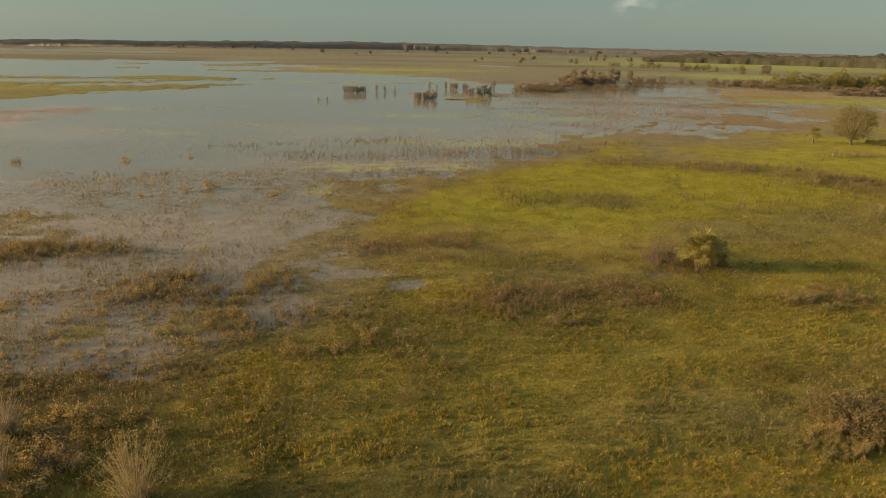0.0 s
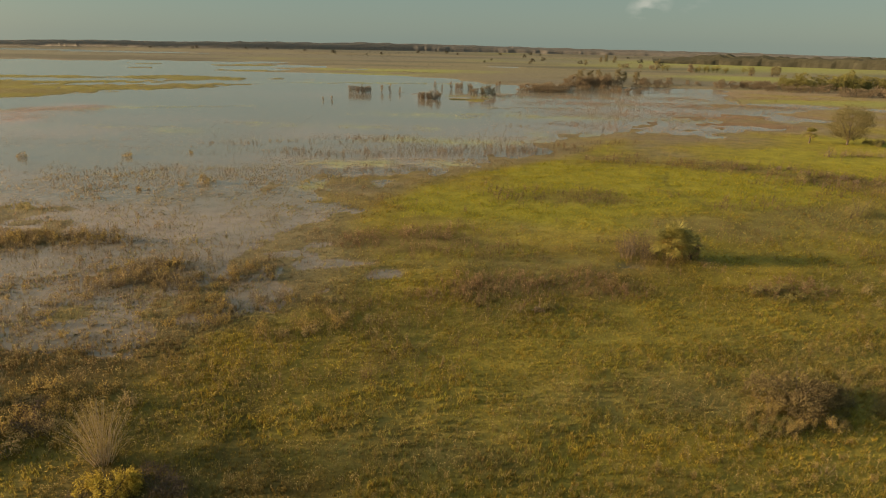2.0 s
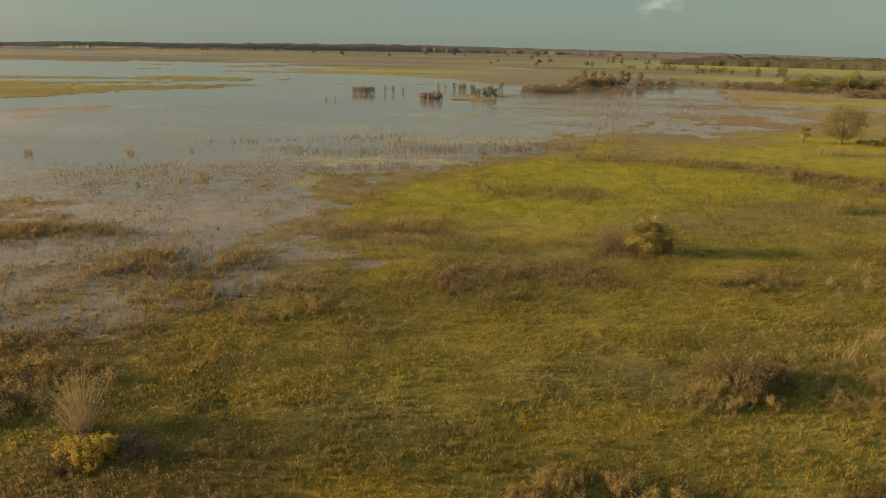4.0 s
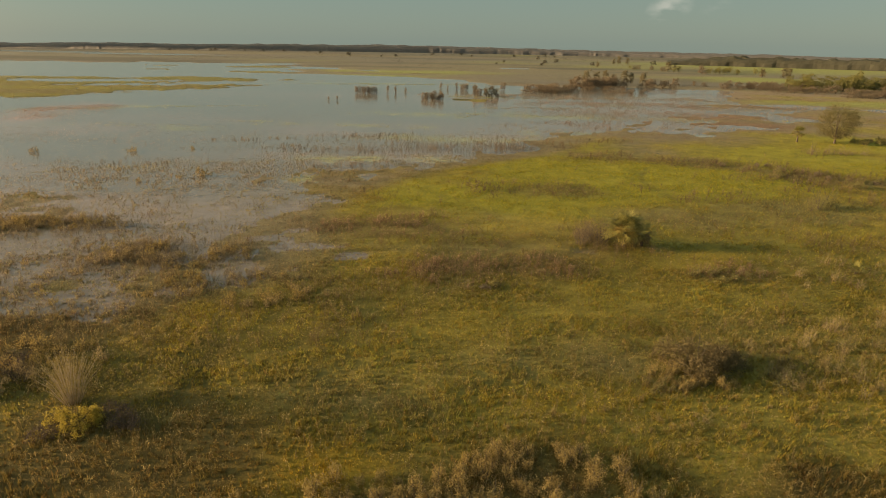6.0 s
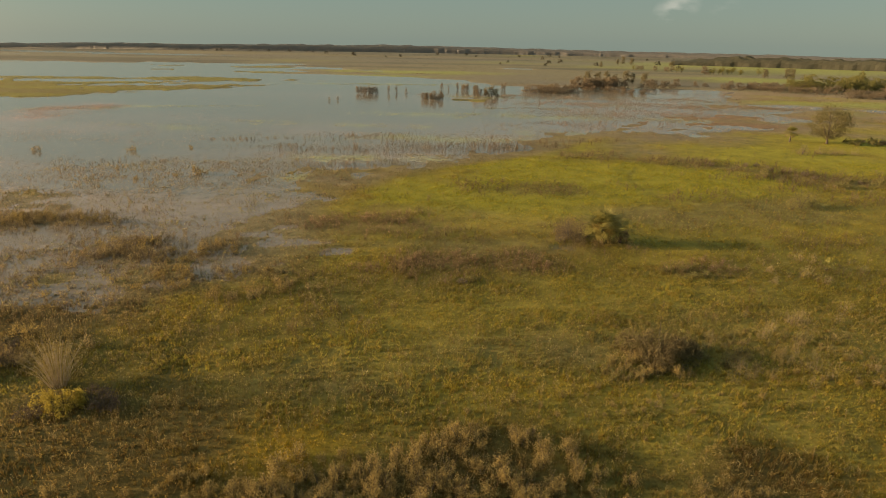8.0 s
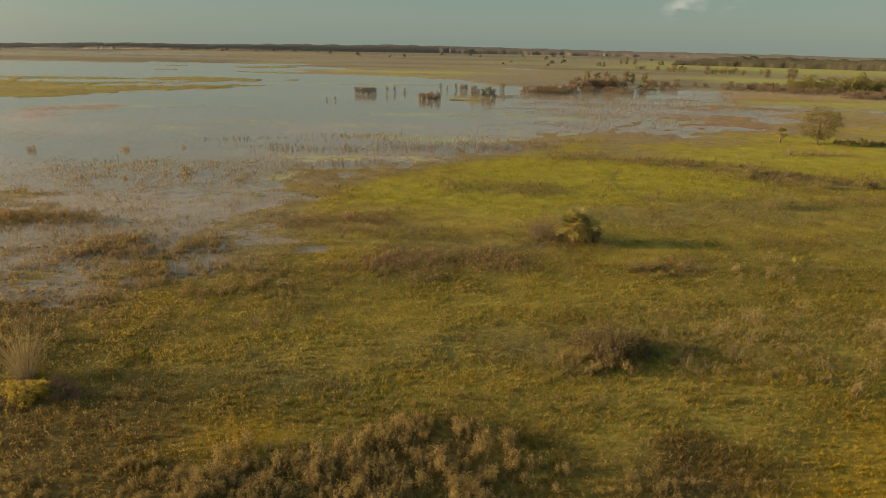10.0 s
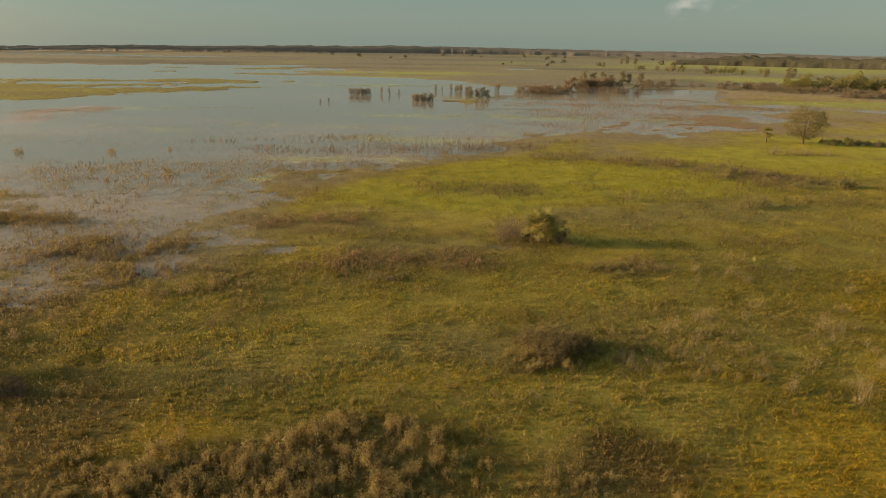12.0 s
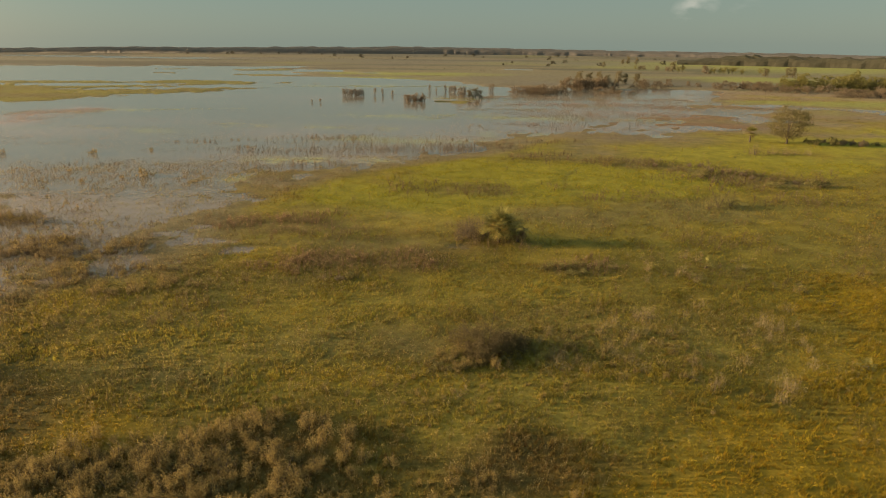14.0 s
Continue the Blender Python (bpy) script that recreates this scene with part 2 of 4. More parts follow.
def cover(x, y):
    """The plant cover's colour at a place (linear RGB), thicket shade and distance greying included."""
    def lay(base, colour, amount):
        return base * (1 - amount[..., None]) + np.array(colour) * amount[..., None]
    n1, n2, n3 = fbm(x, y, 9, 4), fbm(x + 300, y, 40, 4), fbm(x, y + 500, 2.2, 3)
    col = np.zeros(x.shape + (3,)) + np.array((0.184, 0.150, 0.030))
    col = lay(col, (0.224, 0.175, 0.03), ramp(-0.1, 0.7, n1))
    col = lay(col, (0.17, 0.115, 0.040), 0.55 * ramp(0.1, 0.8, n2 + 0.4 * n3))
    col = lay(col, (0.166, 0.142, 0.037), 0.7 * ramp(0.15, 0.7, -n1 + 0.3 * n3))
    # past 330 m the cover turns greyer, past 430 m streaked green and dark
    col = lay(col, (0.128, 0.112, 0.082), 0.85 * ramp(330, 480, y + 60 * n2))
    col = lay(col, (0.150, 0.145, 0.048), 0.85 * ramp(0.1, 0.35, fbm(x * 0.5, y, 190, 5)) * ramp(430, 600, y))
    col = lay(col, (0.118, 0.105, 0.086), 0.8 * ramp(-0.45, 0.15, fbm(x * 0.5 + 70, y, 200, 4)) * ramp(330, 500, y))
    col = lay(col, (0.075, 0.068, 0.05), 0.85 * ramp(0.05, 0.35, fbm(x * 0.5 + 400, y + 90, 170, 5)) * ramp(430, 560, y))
    col = lay(col, (0.085, 0.076, 0.056), 0.8 * zones(x, y, DARK_PLAIN, soft=0.6))
    wet = wetness(x, y)
    col = lay(col, (0.185, 0.150, 0.098), 0.9 * ramp(0.15, 0.42, wet) * (1 - 0.4 * ramp(0.0, 0.5, n1)))
    col = lay(col, (0.15, 0.13, 0.09), 0.3 * zones(x, y, GREY, soft=0.6))
    col = lay(col, (0.228, 0.205, 0.027), 0.92 * zones(x, y, MEADOW, soft=0.25) * (1 - ramp(0.10, 0.30, wet)))
    col = lay(col, (0.17, 0.128, 0.088), 0.85 * zones(x, y, MAUVE, soft=0.6) * ramp(-0.7, 0.1, fbm(x * 0.5 + 33, y, 16, 4)))
    col = lay(col, (0.18, 0.185, 0.052), 0.85 * zones(x, y, FAR_GREEN, soft=0.7))
    col = lay(col, (0.135, 0.122, 0.036), 0.9 * zones(x, y, SPITS))
    col = lay(col, (0.115, 0.088, 0.045), 0.6 * zones(x, y, SPITS) * ramp(0.0, 0.5, fbm(x * 0.3 + 11, y, 26, 4)))
    trail = np.abs(x - 50 - 2.2 * np.sin(y / 7.0) - 0.10 * (y - 115)) + 4 * np.clip(np.abs(y - 116) - 20, 0, 9)
    col = lay(col, (0.13, 0.12, 0.03), 0.6 * (1 - ramp(0.25, 0.9, trail)))
    col = lay(col, (0.145, 0.105, 0.056), 0.45 * zones(x, y, BROWN, soft=0.7))
    col = lay(col, (0.19, 0.105, 0.062), 0.5 * zones(x, y, RUST))
    col = lay(col, (0.262, 0.180, 0.016), 0.86 * zones(x, y, ORANGE, soft=0.5))
    col = lay(col, (0.275, 0.22, 0.045), 0.6 * zones(x, y, LIGHT, soft=0.7))
    # shrub shade painted into the cover as dark brown
    col = lay(col, (0.115, 0.078, 0.026), 0.85 * zones(x, y, THICKET_SHADE, soft=0.6))
    # ground beyond 1500 m darkened like the woods, haze-blue mixed into its colour
    col = lay(col, (0.05, 0.054, 0.052), ramp(1500, 1560, np.hypot(x - 14, y + 14)))
    return col


# ---- materials ----
def nodes_of(name):
    mat = bpy.data.materials.new(name)
    mat.use_nodes = True
    return mat, mat.node_tree.nodes, mat.node_tree.links


def noise_node(n, l, size, detail=4.0, rough=0.6):
    tex, geo = n.new("ShaderNodeTexNoise"), n.new("ShaderNodeNewGeometry")
    tex.inputs["Scale"].default_value, tex.inputs["Detail"].default_value = 1.0 / size, detail
    tex.inputs["Roughness"].default_value = rough
    l.new(geo.outputs["Position"], tex.inputs["Vector"])
    return tex


def leaf_material(name, colour=None, through_light=0.25, vary=0.35, roughness=0.7):
    """Leaves and blades. Without a colour they take each plant's own from its mesh."""
    mat, n, l = nodes_of(name)
    bsdf, out = n["Principled BSDF"], n["Material Output"]
    hue, geo = n.new("ShaderNodeHueSaturation"), n.new("ShaderNodeNewGeometry")
    if colour is None:
        own = n.new("ShaderNodeAttribute")
        own.attribute_name = "tint"
        l.new(own.outputs["Color"], hue.inputs["Color"])
    else:
        hue.inputs["Color"].default_value = (*colour, 1)
    rng = n.new("ShaderNodeMapRange")
    rng.inputs["To Min"].default_value, rng.inputs["To Max"].default_value = 1 - vary, 1 + vary
    l.new(geo.outputs["Random Per Island"], rng.inputs["Value"])
    l.new(rng.outputs["Result"], hue.inputs["Value"])
    bsdf.inputs["Roughness"].default_value = roughness
    bsdf.inputs["Specular IOR Level"].default_value = 0.1
    l.new(hue.outputs["Color"], bsdf.inputs["Base Color"])
    back, mix = n.new("ShaderNodeBsdfTranslucent"), n.new("ShaderNodeMixShader")
    l.new(hue.outputs["Color"], back.inputs["Color"])
    mix.inputs["Fac"].default_value = through_light
    l.new(bsdf.outputs["BSDF"], mix.inputs[1])
    l.new(back.outputs["BSDF"], mix.inputs[2])
    l.new(mix.outputs["Shader"], out.inputs["Surface"])
    return mat


def bark_material(name, colour, size=0.05):
    mat, n, l = nodes_of(name)
    bsdf = n["Principled BSDF"]
    tex = noise_node(n, l, size, 6.0)
    cr = n.new("ShaderNodeValToRGB")
    cr.color_ramp.elements[0].position, cr.color_ramp.elements[1].position = 0.3, 0.7
    cr.color_ramp.elements[0].color = (*[c * 0.5 for c in colour], 1)
    cr.color_ramp.elements[1].color = (*[min(1, c * 1.4) for c in colour], 1)
    l.new(tex.outputs["Fac"], cr.inputs["Fac"])
    l.new(cr.outputs["Color"], bsdf.inputs["Base Color"])
    bump = n.new("ShaderNodeBump")
    bump.inputs["Strength"].default_value, bump.inputs["Distance"].default_value = 0.6, 0.02
    l.new(tex.outputs["Fac"], bump.inputs["Height"])
    l.new(bump.outputs["Normal"], bsdf.inputs["Normal"])
    bsdf.inputs["Roughness"].default_value = 0.9
    return mat


def ground_material():
    mat, n, l = nodes_of("thatch_and_shaded_soil")
    bsdf = n["Principled BSDF"]
    own = n.new("ShaderNodeAttribute")
    own.attribute_name = "tint"
    fine, broad = noise_node(n, l, 0.35, 6.0, 0.7), noise_node(n, l, 4.0, 5.0, 0.6)
    add = n.new("ShaderNodeMath")
    add.operation = "ADD"
    l.new(fine.outputs["Fac"], add.inputs[0])
    l.new(broad.outputs["Fac"], add.inputs[1])
    rng = n.new("ShaderNodeMapRange")
    rng.inputs["From Min"].default_value, rng.inputs["From Max"].default_value = 0.7, 1.3
    rng.inputs["To Min"].default_value, rng.inputs["To Max"].default_value = 0.55, 1.25
    l.new(add.outputs["Value"], rng.inputs["Value"])
    hue = n.new("ShaderNodeHueSaturation")
    l.new(own.outputs["Color"], hue.inputs["Color"])
    l.new(rng.outputs["Result"], hue.inputs["Value"])
    l.new(hue.outputs["Color"], bsdf.inputs["Base Color"])
    bump = n.new("ShaderNodeBump")
    bump.inputs["Strength"].default_value, bump.inputs["Distance"].default_value = 0.6, 0.2
    l.new(add.outputs["Value"], bump.inputs["Height"])
    l.new(bump.outputs["Normal"], bsdf.inputs["Normal"])
    bsdf.inputs["Roughness"].default_value = 0.95
    bsdf.inputs["Specular IOR Level"].default_value = 0.1
    return mat


def water_material():
    """Shallow, silty marsh water with a faint ripple."""
    mat, n, l = nodes_of("marsh_water")
    bsdf = n["Principled BSDF"]
    own, silt = n.new("ShaderNodeAttribute"), noise_node(n, l, 3.0, 6.0, 0.65)
    own.attribute_name = "tint"
    rng, hue = n.new("ShaderNodeMapRange"), n.new("ShaderNodeHueSaturation")
    rng.inputs["From Min"].default_value, rng.inputs["From Max"].default_value = 0.3, 0.7
    rng.inputs["To Min"].default_value, rng.inputs["To Max"].default_value = 0.75, 1.25
    l.new(silt.outputs["Fac"], rng.inputs["Value"])
    l.new(rng.outputs["Result"], hue.inputs["Value"])
    l.new(own.outputs["Color"], hue.inputs["Color"])
    l.new(hue.outputs["Color"], bsdf.inputs["Base Color"])
    bsdf.inputs["Roughness"].default_value, bsdf.inputs["IOR"].default_value = 0.12, 1.33
    ripple = noise_node(n, l, 0.6, 3.0)
    bump = n.new("ShaderNodeBump")
    bump.inputs["Strength"].default_value, bump.inputs["Distance"].default_value = 0.25, 0.02
    l.new(ripple.outputs["Fac"], bump.inputs["Height"])
    l.new(bump.outputs["Normal"], bsdf.inputs["Normal"])
    return mat


GROUND, WATER = ground_material(), water_material()
BLADE = leaf_material("plant_blades", None, 0.56, 0.12)
SAGE_LEAF = leaf_material("groundsel_leaf", (0.228, 0.170, 0.067), 0.4, 0.3)
MYRTLE = leaf_material("wax_myrtle_leaf", (0.105, 0.082, 0.040), 0.25, 0.35)
OLIVE_LEAF = leaf_material("myrtle_leaf", (0.165, 0.145, 0.055), 0.4, 0.4)
YELLOW_LEAF = leaf_material("goldenrod_leaf", (0.265, 0.205, 0.038), 0.4, 0.4)
WITHERED_LEAF = leaf_material("yellowing_leaf", (0.235, 0.18, 0.068), 0.4, 0.35)
STALK_LEAF = leaf_material("seeding_stalk_leaf", (0.175, 0.128, 0.068), 0.45, 0.35)
TAN_LEAF = leaf_material("withered_leaf", (0.24, 0.18, 0.09), 0.4, 0.4)
# distant willow and oak leaves are lightened in place of haze
BROWN_LEAF = leaf_material("willow_leaf", (0.195, 0.152, 0.102), 0.55, 0.25)
TREE_LEAF = leaf_material("oak_leaf", (0.168, 0.153, 0.052), 0.55, 0.3)
OAK_LEAF = leaf_material("thin_oak_leaf", (0.150, 0.128, 0.056), 0.55, 0.3)
SCRUB_LEAF = leaf_material("scrub_leaf", (0.225, 0.165, 0.060), 0.45, 0.35)
PLAIN_LEAF = leaf_material("plain_tree_leaf", (0.085, 0.078, 0.055), 0.4, 0.2)
# the horizon woods' grey is paled to stand in for haze
HAZED_RIM_LEAF = leaf_material("hazed_rim_leaf", (0.205, 0.195, 0.185), 0.6, 0.06)
DARK_LEAF = leaf_material("far_tree_leaf", (0.175, 0.148, 0.085), 0.55, 0.25)
PALM_LEAF = leaf_material("palm_frond", (0.175, 0.158, 0.048), 0.4, 0.35, 0.6)
GOLD_FROND = leaf_material("golden_dry_frond", (0.285, 0.20, 0.062), 0.45, 0.3)
DEAD_FROND = leaf_material("dead_palm_frond", (0.155, 0.105, 0.055), 0.3, 0.35)
TWIG_LEAF = leaf_material("dark_twig_leaf", (0.085, 0.062, 0.046), 0.2, 0.3)
EDGE_LEAF = leaf_material("field_edge_leaf", (0.082, 0.080, 0.058), 0.5, 0.15)
STRAW = leaf_material("dry_straw", (0.215, 0.168, 0.10), 0.25, 0.3)
BARK, PALE_BARK = bark_material("bark", (0.065, 0.050, 0.038)), bark_material("weathered_wood", (0.27, 0.215, 0.145))


# ---- mesh helpers ----
def mesh_of(name, verts, faces, mat, tint=None, smooth=False):
    """A mesh from arrays: verts (n, 3), faces (m, k) and a colour per vertex."""
    me = bpy.data.meshes.new(name)
    m, k = faces.shape
    me.vertices.add(len(verts))
    me.vertices.foreach_set("co", np.ascontiguousarray(verts, dtype=np.float32).ravel())
    me.loops.add(m * k)
    me.loops.foreach_set("vertex_index", np.ascontiguousarray(faces, dtype=np.int32).ravel())
    me.polygons.add(m)
    me.polygons.foreach_set("loop_start", np.arange(0, m * k, k, dtype=np.int32))
    me.update(calc_edges=True)
    if tint is not None:
        at = me.attributes.new("tint", "FLOAT_COLOR", "POINT")
        at.data.foreach_set("color", np.c_[tint, np.ones(len(tint))].astype(np.float32).ravel())
    if smooth:
        me.polygons.foreach_set("use_smooth", np.ones(m, dtype=bool))
    me.materials.append(mat)
    return me


def soup(name, tris, mat, tint=None):
    """A mesh of loose triangles (n, 3, 3)."""
    tris = np.asarray(tris)
    col = None if tint is None else np.repeat(tint, 3, axis=0)
    return mesh_of(name, tris.reshape(-1, 3), np.arange(len(tris) * 3).reshape(-1, 3), mat, col)


def part(name, me, parent, m=None, label=""):
    ob = new(name, me)
    ob.parent = parent
    if m is not None:
        ob.matrix_basis = m
    return tagged(ob, label)


def scatter(name, templates, x, y, z, scale, tint, mat, label, category, stretch=None):
    """Thousands of plants joined into one mesh: each takes a template, a turn, a size and a colour."""
    pick, turn = RNG.integers(0, len(templates), len(x)), RNG.uniform(-0.5, 0.5, len(x))
    tall = scale if stretch is None else scale * stretch
    tris, cols = [], []
    for k, (tpl, shade) in enumerate(templates):
        who = np.nonzero(pick == k)[0]
        if not len(who):
            continue
        c, s_ = np.cos(turn[who])[:, None, None], np.sin(turn[who])[:, None, None]
        sx, sz = scale[who][:, None, None], tall[who][:, None, None]
        px = (tpl[None, :, :, 0] * c - tpl[None, :, :, 1] * s_) * sx + x[who][:, None, None]
        py = (tpl[None, :, :, 0] * s_ + tpl[None, :, :, 1] * c) * sx + y[who][:, None, None]
        pz = tpl[None, :, :, 2] * sz + z[who][:, None, None]
        tris.append(np.stack([px, py, pz], -1).reshape(-1, 3, 3))
        cols.append((tint[who][:, None, :] * shade[None, :, :]).reshape(-1, 3))
    ob = new(name, soup(name, np.concatenate(tris), mat, np.concatenate(cols)))
    return tagged(ob, label, category, kind="stuff")


def leaf_tris(rng, centre, spread, count, size, upright=0.3, facing=None):
    """Rhombic leaves, two triangles each, strewn through an oval of half-axes spread."""
    c = np.asarray(centre) + rng.normal(0, 0.5, (count, 3)) * np.asarray(spread)
    a = rng.normal(0, 1, (count, 3)) + np.array((0, 0, upright))
    a /= np.linalg.norm(a, axis=1)[:, None]
    towards = rng.normal(0, 1, (count, 3))
    if facing is not None:
        towards = np.asarray(facing) + 0.45 * towards
    b = np.cross(a, towards)
    b /= np.linalg.norm(b, axis=1)[:, None]
    ln = size * rng.uniform(0.7, 1.3, (count, 1))
    tip, root, l_, r_ = c + a * ln, c - a * ln * 0.7, c + b * ln * 0.45, c - b * ln * 0.45
    return np.concatenate([np.stack([root, r_, tip], 1), np.stack([root, tip, l_], 1)])


def stalk_tris(p, q, w):
    """A thin three-sided stalk from p to q."""
    p, q = np.array(p, float), np.array(q, float)
    ring = [np.array((math.cos(a), math.sin(a), 0)) * w for a in (0.3, 2.4, 4.5)]
    out = []
    for k in range(3):
        a, b = ring[k], ring[(k + 1) % 3]
        out += [(p + a, p + b, q + b * 0.4), (p + a, q + b * 0.4, q + a * 0.4)]
    return np.array(out)


def limb_mesh(name, points, radii, mat, sides=6):
    """A tapered, bent branch through points."""
    pts = [Vector(p) for p in points]
    verts, faces = [], []
    for k, p in enumerate(pts):
        way = (pts[min(k + 1, len(pts) - 1)] - pts[max(k - 1, 0)]).normalized()
        u = way.orthogonal().normalized()
        v = way.cross(u)
        for j in range(sides):
            a = 2 * math.pi * j / sides
            verts.append(p + (u * math.cos(a) + v * math.sin(a)) * radii[k])
    for k in range(len(pts) - 1):
        for j in range(sides):
            a, b = k * sides + j, k * sides + (j + 1) % sides
            faces.append((a, b, b + sides, a + sides))
    return mesh_of(name, np.array(verts), np.array(faces), mat, smooth=True)


def on_ground(x, y):
    return float(np.maximum(height(np.array([float(x)]), np.array([float(y)])), -0.25)[0])


# ---- ground and water ----
def build_ground():
    ahead = np.linspace(radians(-50), radians(50), 340)
    behind = np.linspace(radians(50), radians(310), 60)[1:-1]
    ang = np.concatenate([ahead, behind])
    rad = np.concatenate([[0.0], np.geomspace(8, 4900, 320)])
    a, r = np.meshgrid(ang, rad)
    x, y = 14 + r * np.sin(a), -14 + r * np.cos(a)
    z = height(x, y)
    n_a, n_r = len(ang), len(rad)
    idx = np.arange(n_a * n_r).reshape(n_r, n_a)
    nxt = np.roll(idx, -1, axis=1)
    faces = np.stack([idx[:-1], idx[1:], nxt[1:], nxt[:-1]], -1).reshape(-1, 4)
    # near soil is tinted dark for the shade between tufts and in hollows
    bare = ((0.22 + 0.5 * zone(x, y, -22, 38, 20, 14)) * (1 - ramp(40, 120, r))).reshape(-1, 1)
    # cover tint also lowered for shade under the tufts, easing off with distance
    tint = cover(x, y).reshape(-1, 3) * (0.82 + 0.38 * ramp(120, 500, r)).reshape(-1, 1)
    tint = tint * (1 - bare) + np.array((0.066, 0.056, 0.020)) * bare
    silt = ramp(-0.02, -0.25, z).reshape(-1, 1)
    tint = tint * (1 - silt) + np.array((0.12, 0.10, 0.065)) * silt
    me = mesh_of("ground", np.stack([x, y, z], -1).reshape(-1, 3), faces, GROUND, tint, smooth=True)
    tagged(new("ground", me), "olive and rust-brown wet prairie ground with thatch and mud, shade painted between tufts", "ground", kind="structure")


def build_water():
    """One level sheet. Its own colour is the peat and silt seen through the shallows, and the scum and duckweed that drift on it."""
    ang = np.concatenate([np.linspace(radians(-50), radians(50), 160), np.linspace(radians(50), radians(310), 30)[1:-1]])
    rad = np.concatenate([[0.0], np.geomspace(30, 1500, 190)])
    a, r = np.meshgrid(ang, rad)
    x, y = 14 + r * np.sin(a), -14 + r * np.cos(a)
    idx = np.arange(x.size).reshape(x.shape)
    nxt = np.roll(idx, -1, axis=1)
    faces = np.stack([idx[:-1], idx[1:], nxt[1:], nxt[:-1]], -1).reshape(-1, 4)[:, ::-1]
    deep = ramp(-0.05, -0.5, height(x, y))[..., None]
    tint = np.array((0.140, 0.116, 0.088)) * (1 - deep) + np.array((0.138, 0.118, 0.085)) * deep
    # tint a third darker out to 60 m, full beyond 130 m
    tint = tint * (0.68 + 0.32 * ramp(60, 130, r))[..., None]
    drift = ramp(-0.25, 0.5, fbm(x * 0.5, y, 18, 5))
    veil = 0.5 * ramp(0.0, 0.55, fbm(x * 0.3 + 5, y, 42, 5)) * ramp(420, 300, y)
    green, tan = zones(x, y, DUCKWEED) * ramp(-0.25, 0.3, fbm(x * 0.6 + 60, y, 9, 5)), np.maximum(zones(x, y, SCUM) * drift, veil)
    rust = zone(x, y, -149, 226, 17, 28) * ramp(-0.8, 0.2, fbm(x * 0.6, y, 12, 5))
    for colour, amount in (((0.205, 0.15, 0.112), 0.85 * tan), ((0.25, 0.225, 0.055), 0.9 * green), ((0.30, 0.165, 0.11), 0.9 * rust)):
        tint = tint * (1 - amount[..., None]) + np.array(colour) * amount[..., None]
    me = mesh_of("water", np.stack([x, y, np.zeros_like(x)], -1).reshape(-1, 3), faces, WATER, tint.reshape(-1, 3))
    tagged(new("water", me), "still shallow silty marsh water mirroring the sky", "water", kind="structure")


build_ground()
build_water()


# ---- grass, weeds and reeds: what nobody could count ----
def grass_template(rng, blades, reach, wide, lean=0.42):
    tris, shade = [], []
    for _ in range(blades):
        base = np.array((*rng.normal(0, 0.16, 2) * reach, -0.06))
        a = rng.uniform(0, 2 * math.pi)
        ln = reach * rng.uniform(0.6, 1.15)
        out = np.array((math.cos(a) * lean * rng.uniform(0.3, 1.2) + 0.18, math.sin(a) * lean * rng.uniform(0.3, 1.2), rng.uniform(0.5, 1.0)))
        tip = base + out / np.linalg.norm(out) * ln
        side = np.array((math.cos(a + 1.5), math.sin(a + 1.5), 0)) * wide * rng.uniform(0.6, 1.3)
        tris.append((base - side, base + side, tip))
        shade.append(np.full(3, rng.uniform(0.75, 1.25)))
    return np.array(tris), np.array(shade)


def weed_template(rng, stems, tall, leaves, size, bare=0.35):
    """Tall leafy weeds: thin stalks with leaves towards the top, dark low down and pale above."""
    tris, shade = [], []
    for _ in range(stems):
        root = np.array((*rng.normal(0, 0.18, 2) * tall * 0.5, -0.1))
        top = root + np.array((*rng.normal(0.06, 0.14, 2) * tall, tall * rng.uniform(0.7, 1.1)))
        st = stalk_tris(root, top, 0.014 * tall)[::2]
        tris.append(st)
        shade.append(np.tile((0.8, 0.75, 0.75), (len(st), 1)))
        for _ in range(leaves):
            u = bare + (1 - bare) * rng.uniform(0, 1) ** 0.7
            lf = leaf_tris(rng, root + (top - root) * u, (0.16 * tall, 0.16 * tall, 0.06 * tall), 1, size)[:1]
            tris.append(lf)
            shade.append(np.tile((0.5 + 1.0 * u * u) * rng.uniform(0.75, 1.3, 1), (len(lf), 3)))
    return np.concatenate(tris), np.concatenate(shade)


def herb_template(rng, leaves):
    """A low leafy clump: leaves strewn through a flat dome, the upper ones paler."""
    tris, shade = [], []
    for _ in range(leaves):
        r, a = 0.34 * math.sqrt(rng.uniform()), rng.uniform(0, 2 * math.pi)
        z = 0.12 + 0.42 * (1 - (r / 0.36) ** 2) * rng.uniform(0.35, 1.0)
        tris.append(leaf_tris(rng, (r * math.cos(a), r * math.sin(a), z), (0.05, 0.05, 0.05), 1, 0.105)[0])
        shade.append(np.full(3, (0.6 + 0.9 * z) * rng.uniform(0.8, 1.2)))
    return np.array(tris), np.array(shade)


def reed_template(rng, blades, tall):
    tris, shade = [], []
    for _ in range(blades):
        root = np.array((*rng.normal(0, 0.22, 2), -0.3))
        top = root + np.array((*rng.normal(0, 0.12, 2), 0.3 + tall * rng.uniform(0.6, 1.1)))
        side = np.array((0.025, 0.01, 0)) * rng.uniform(0.7, 1.4)
        tris.append((root - side, root + side, top))
        shade.append(np.full(3, rng.uniform(0.6, 1.3)))
    return np.array(tris), np.array(shade)


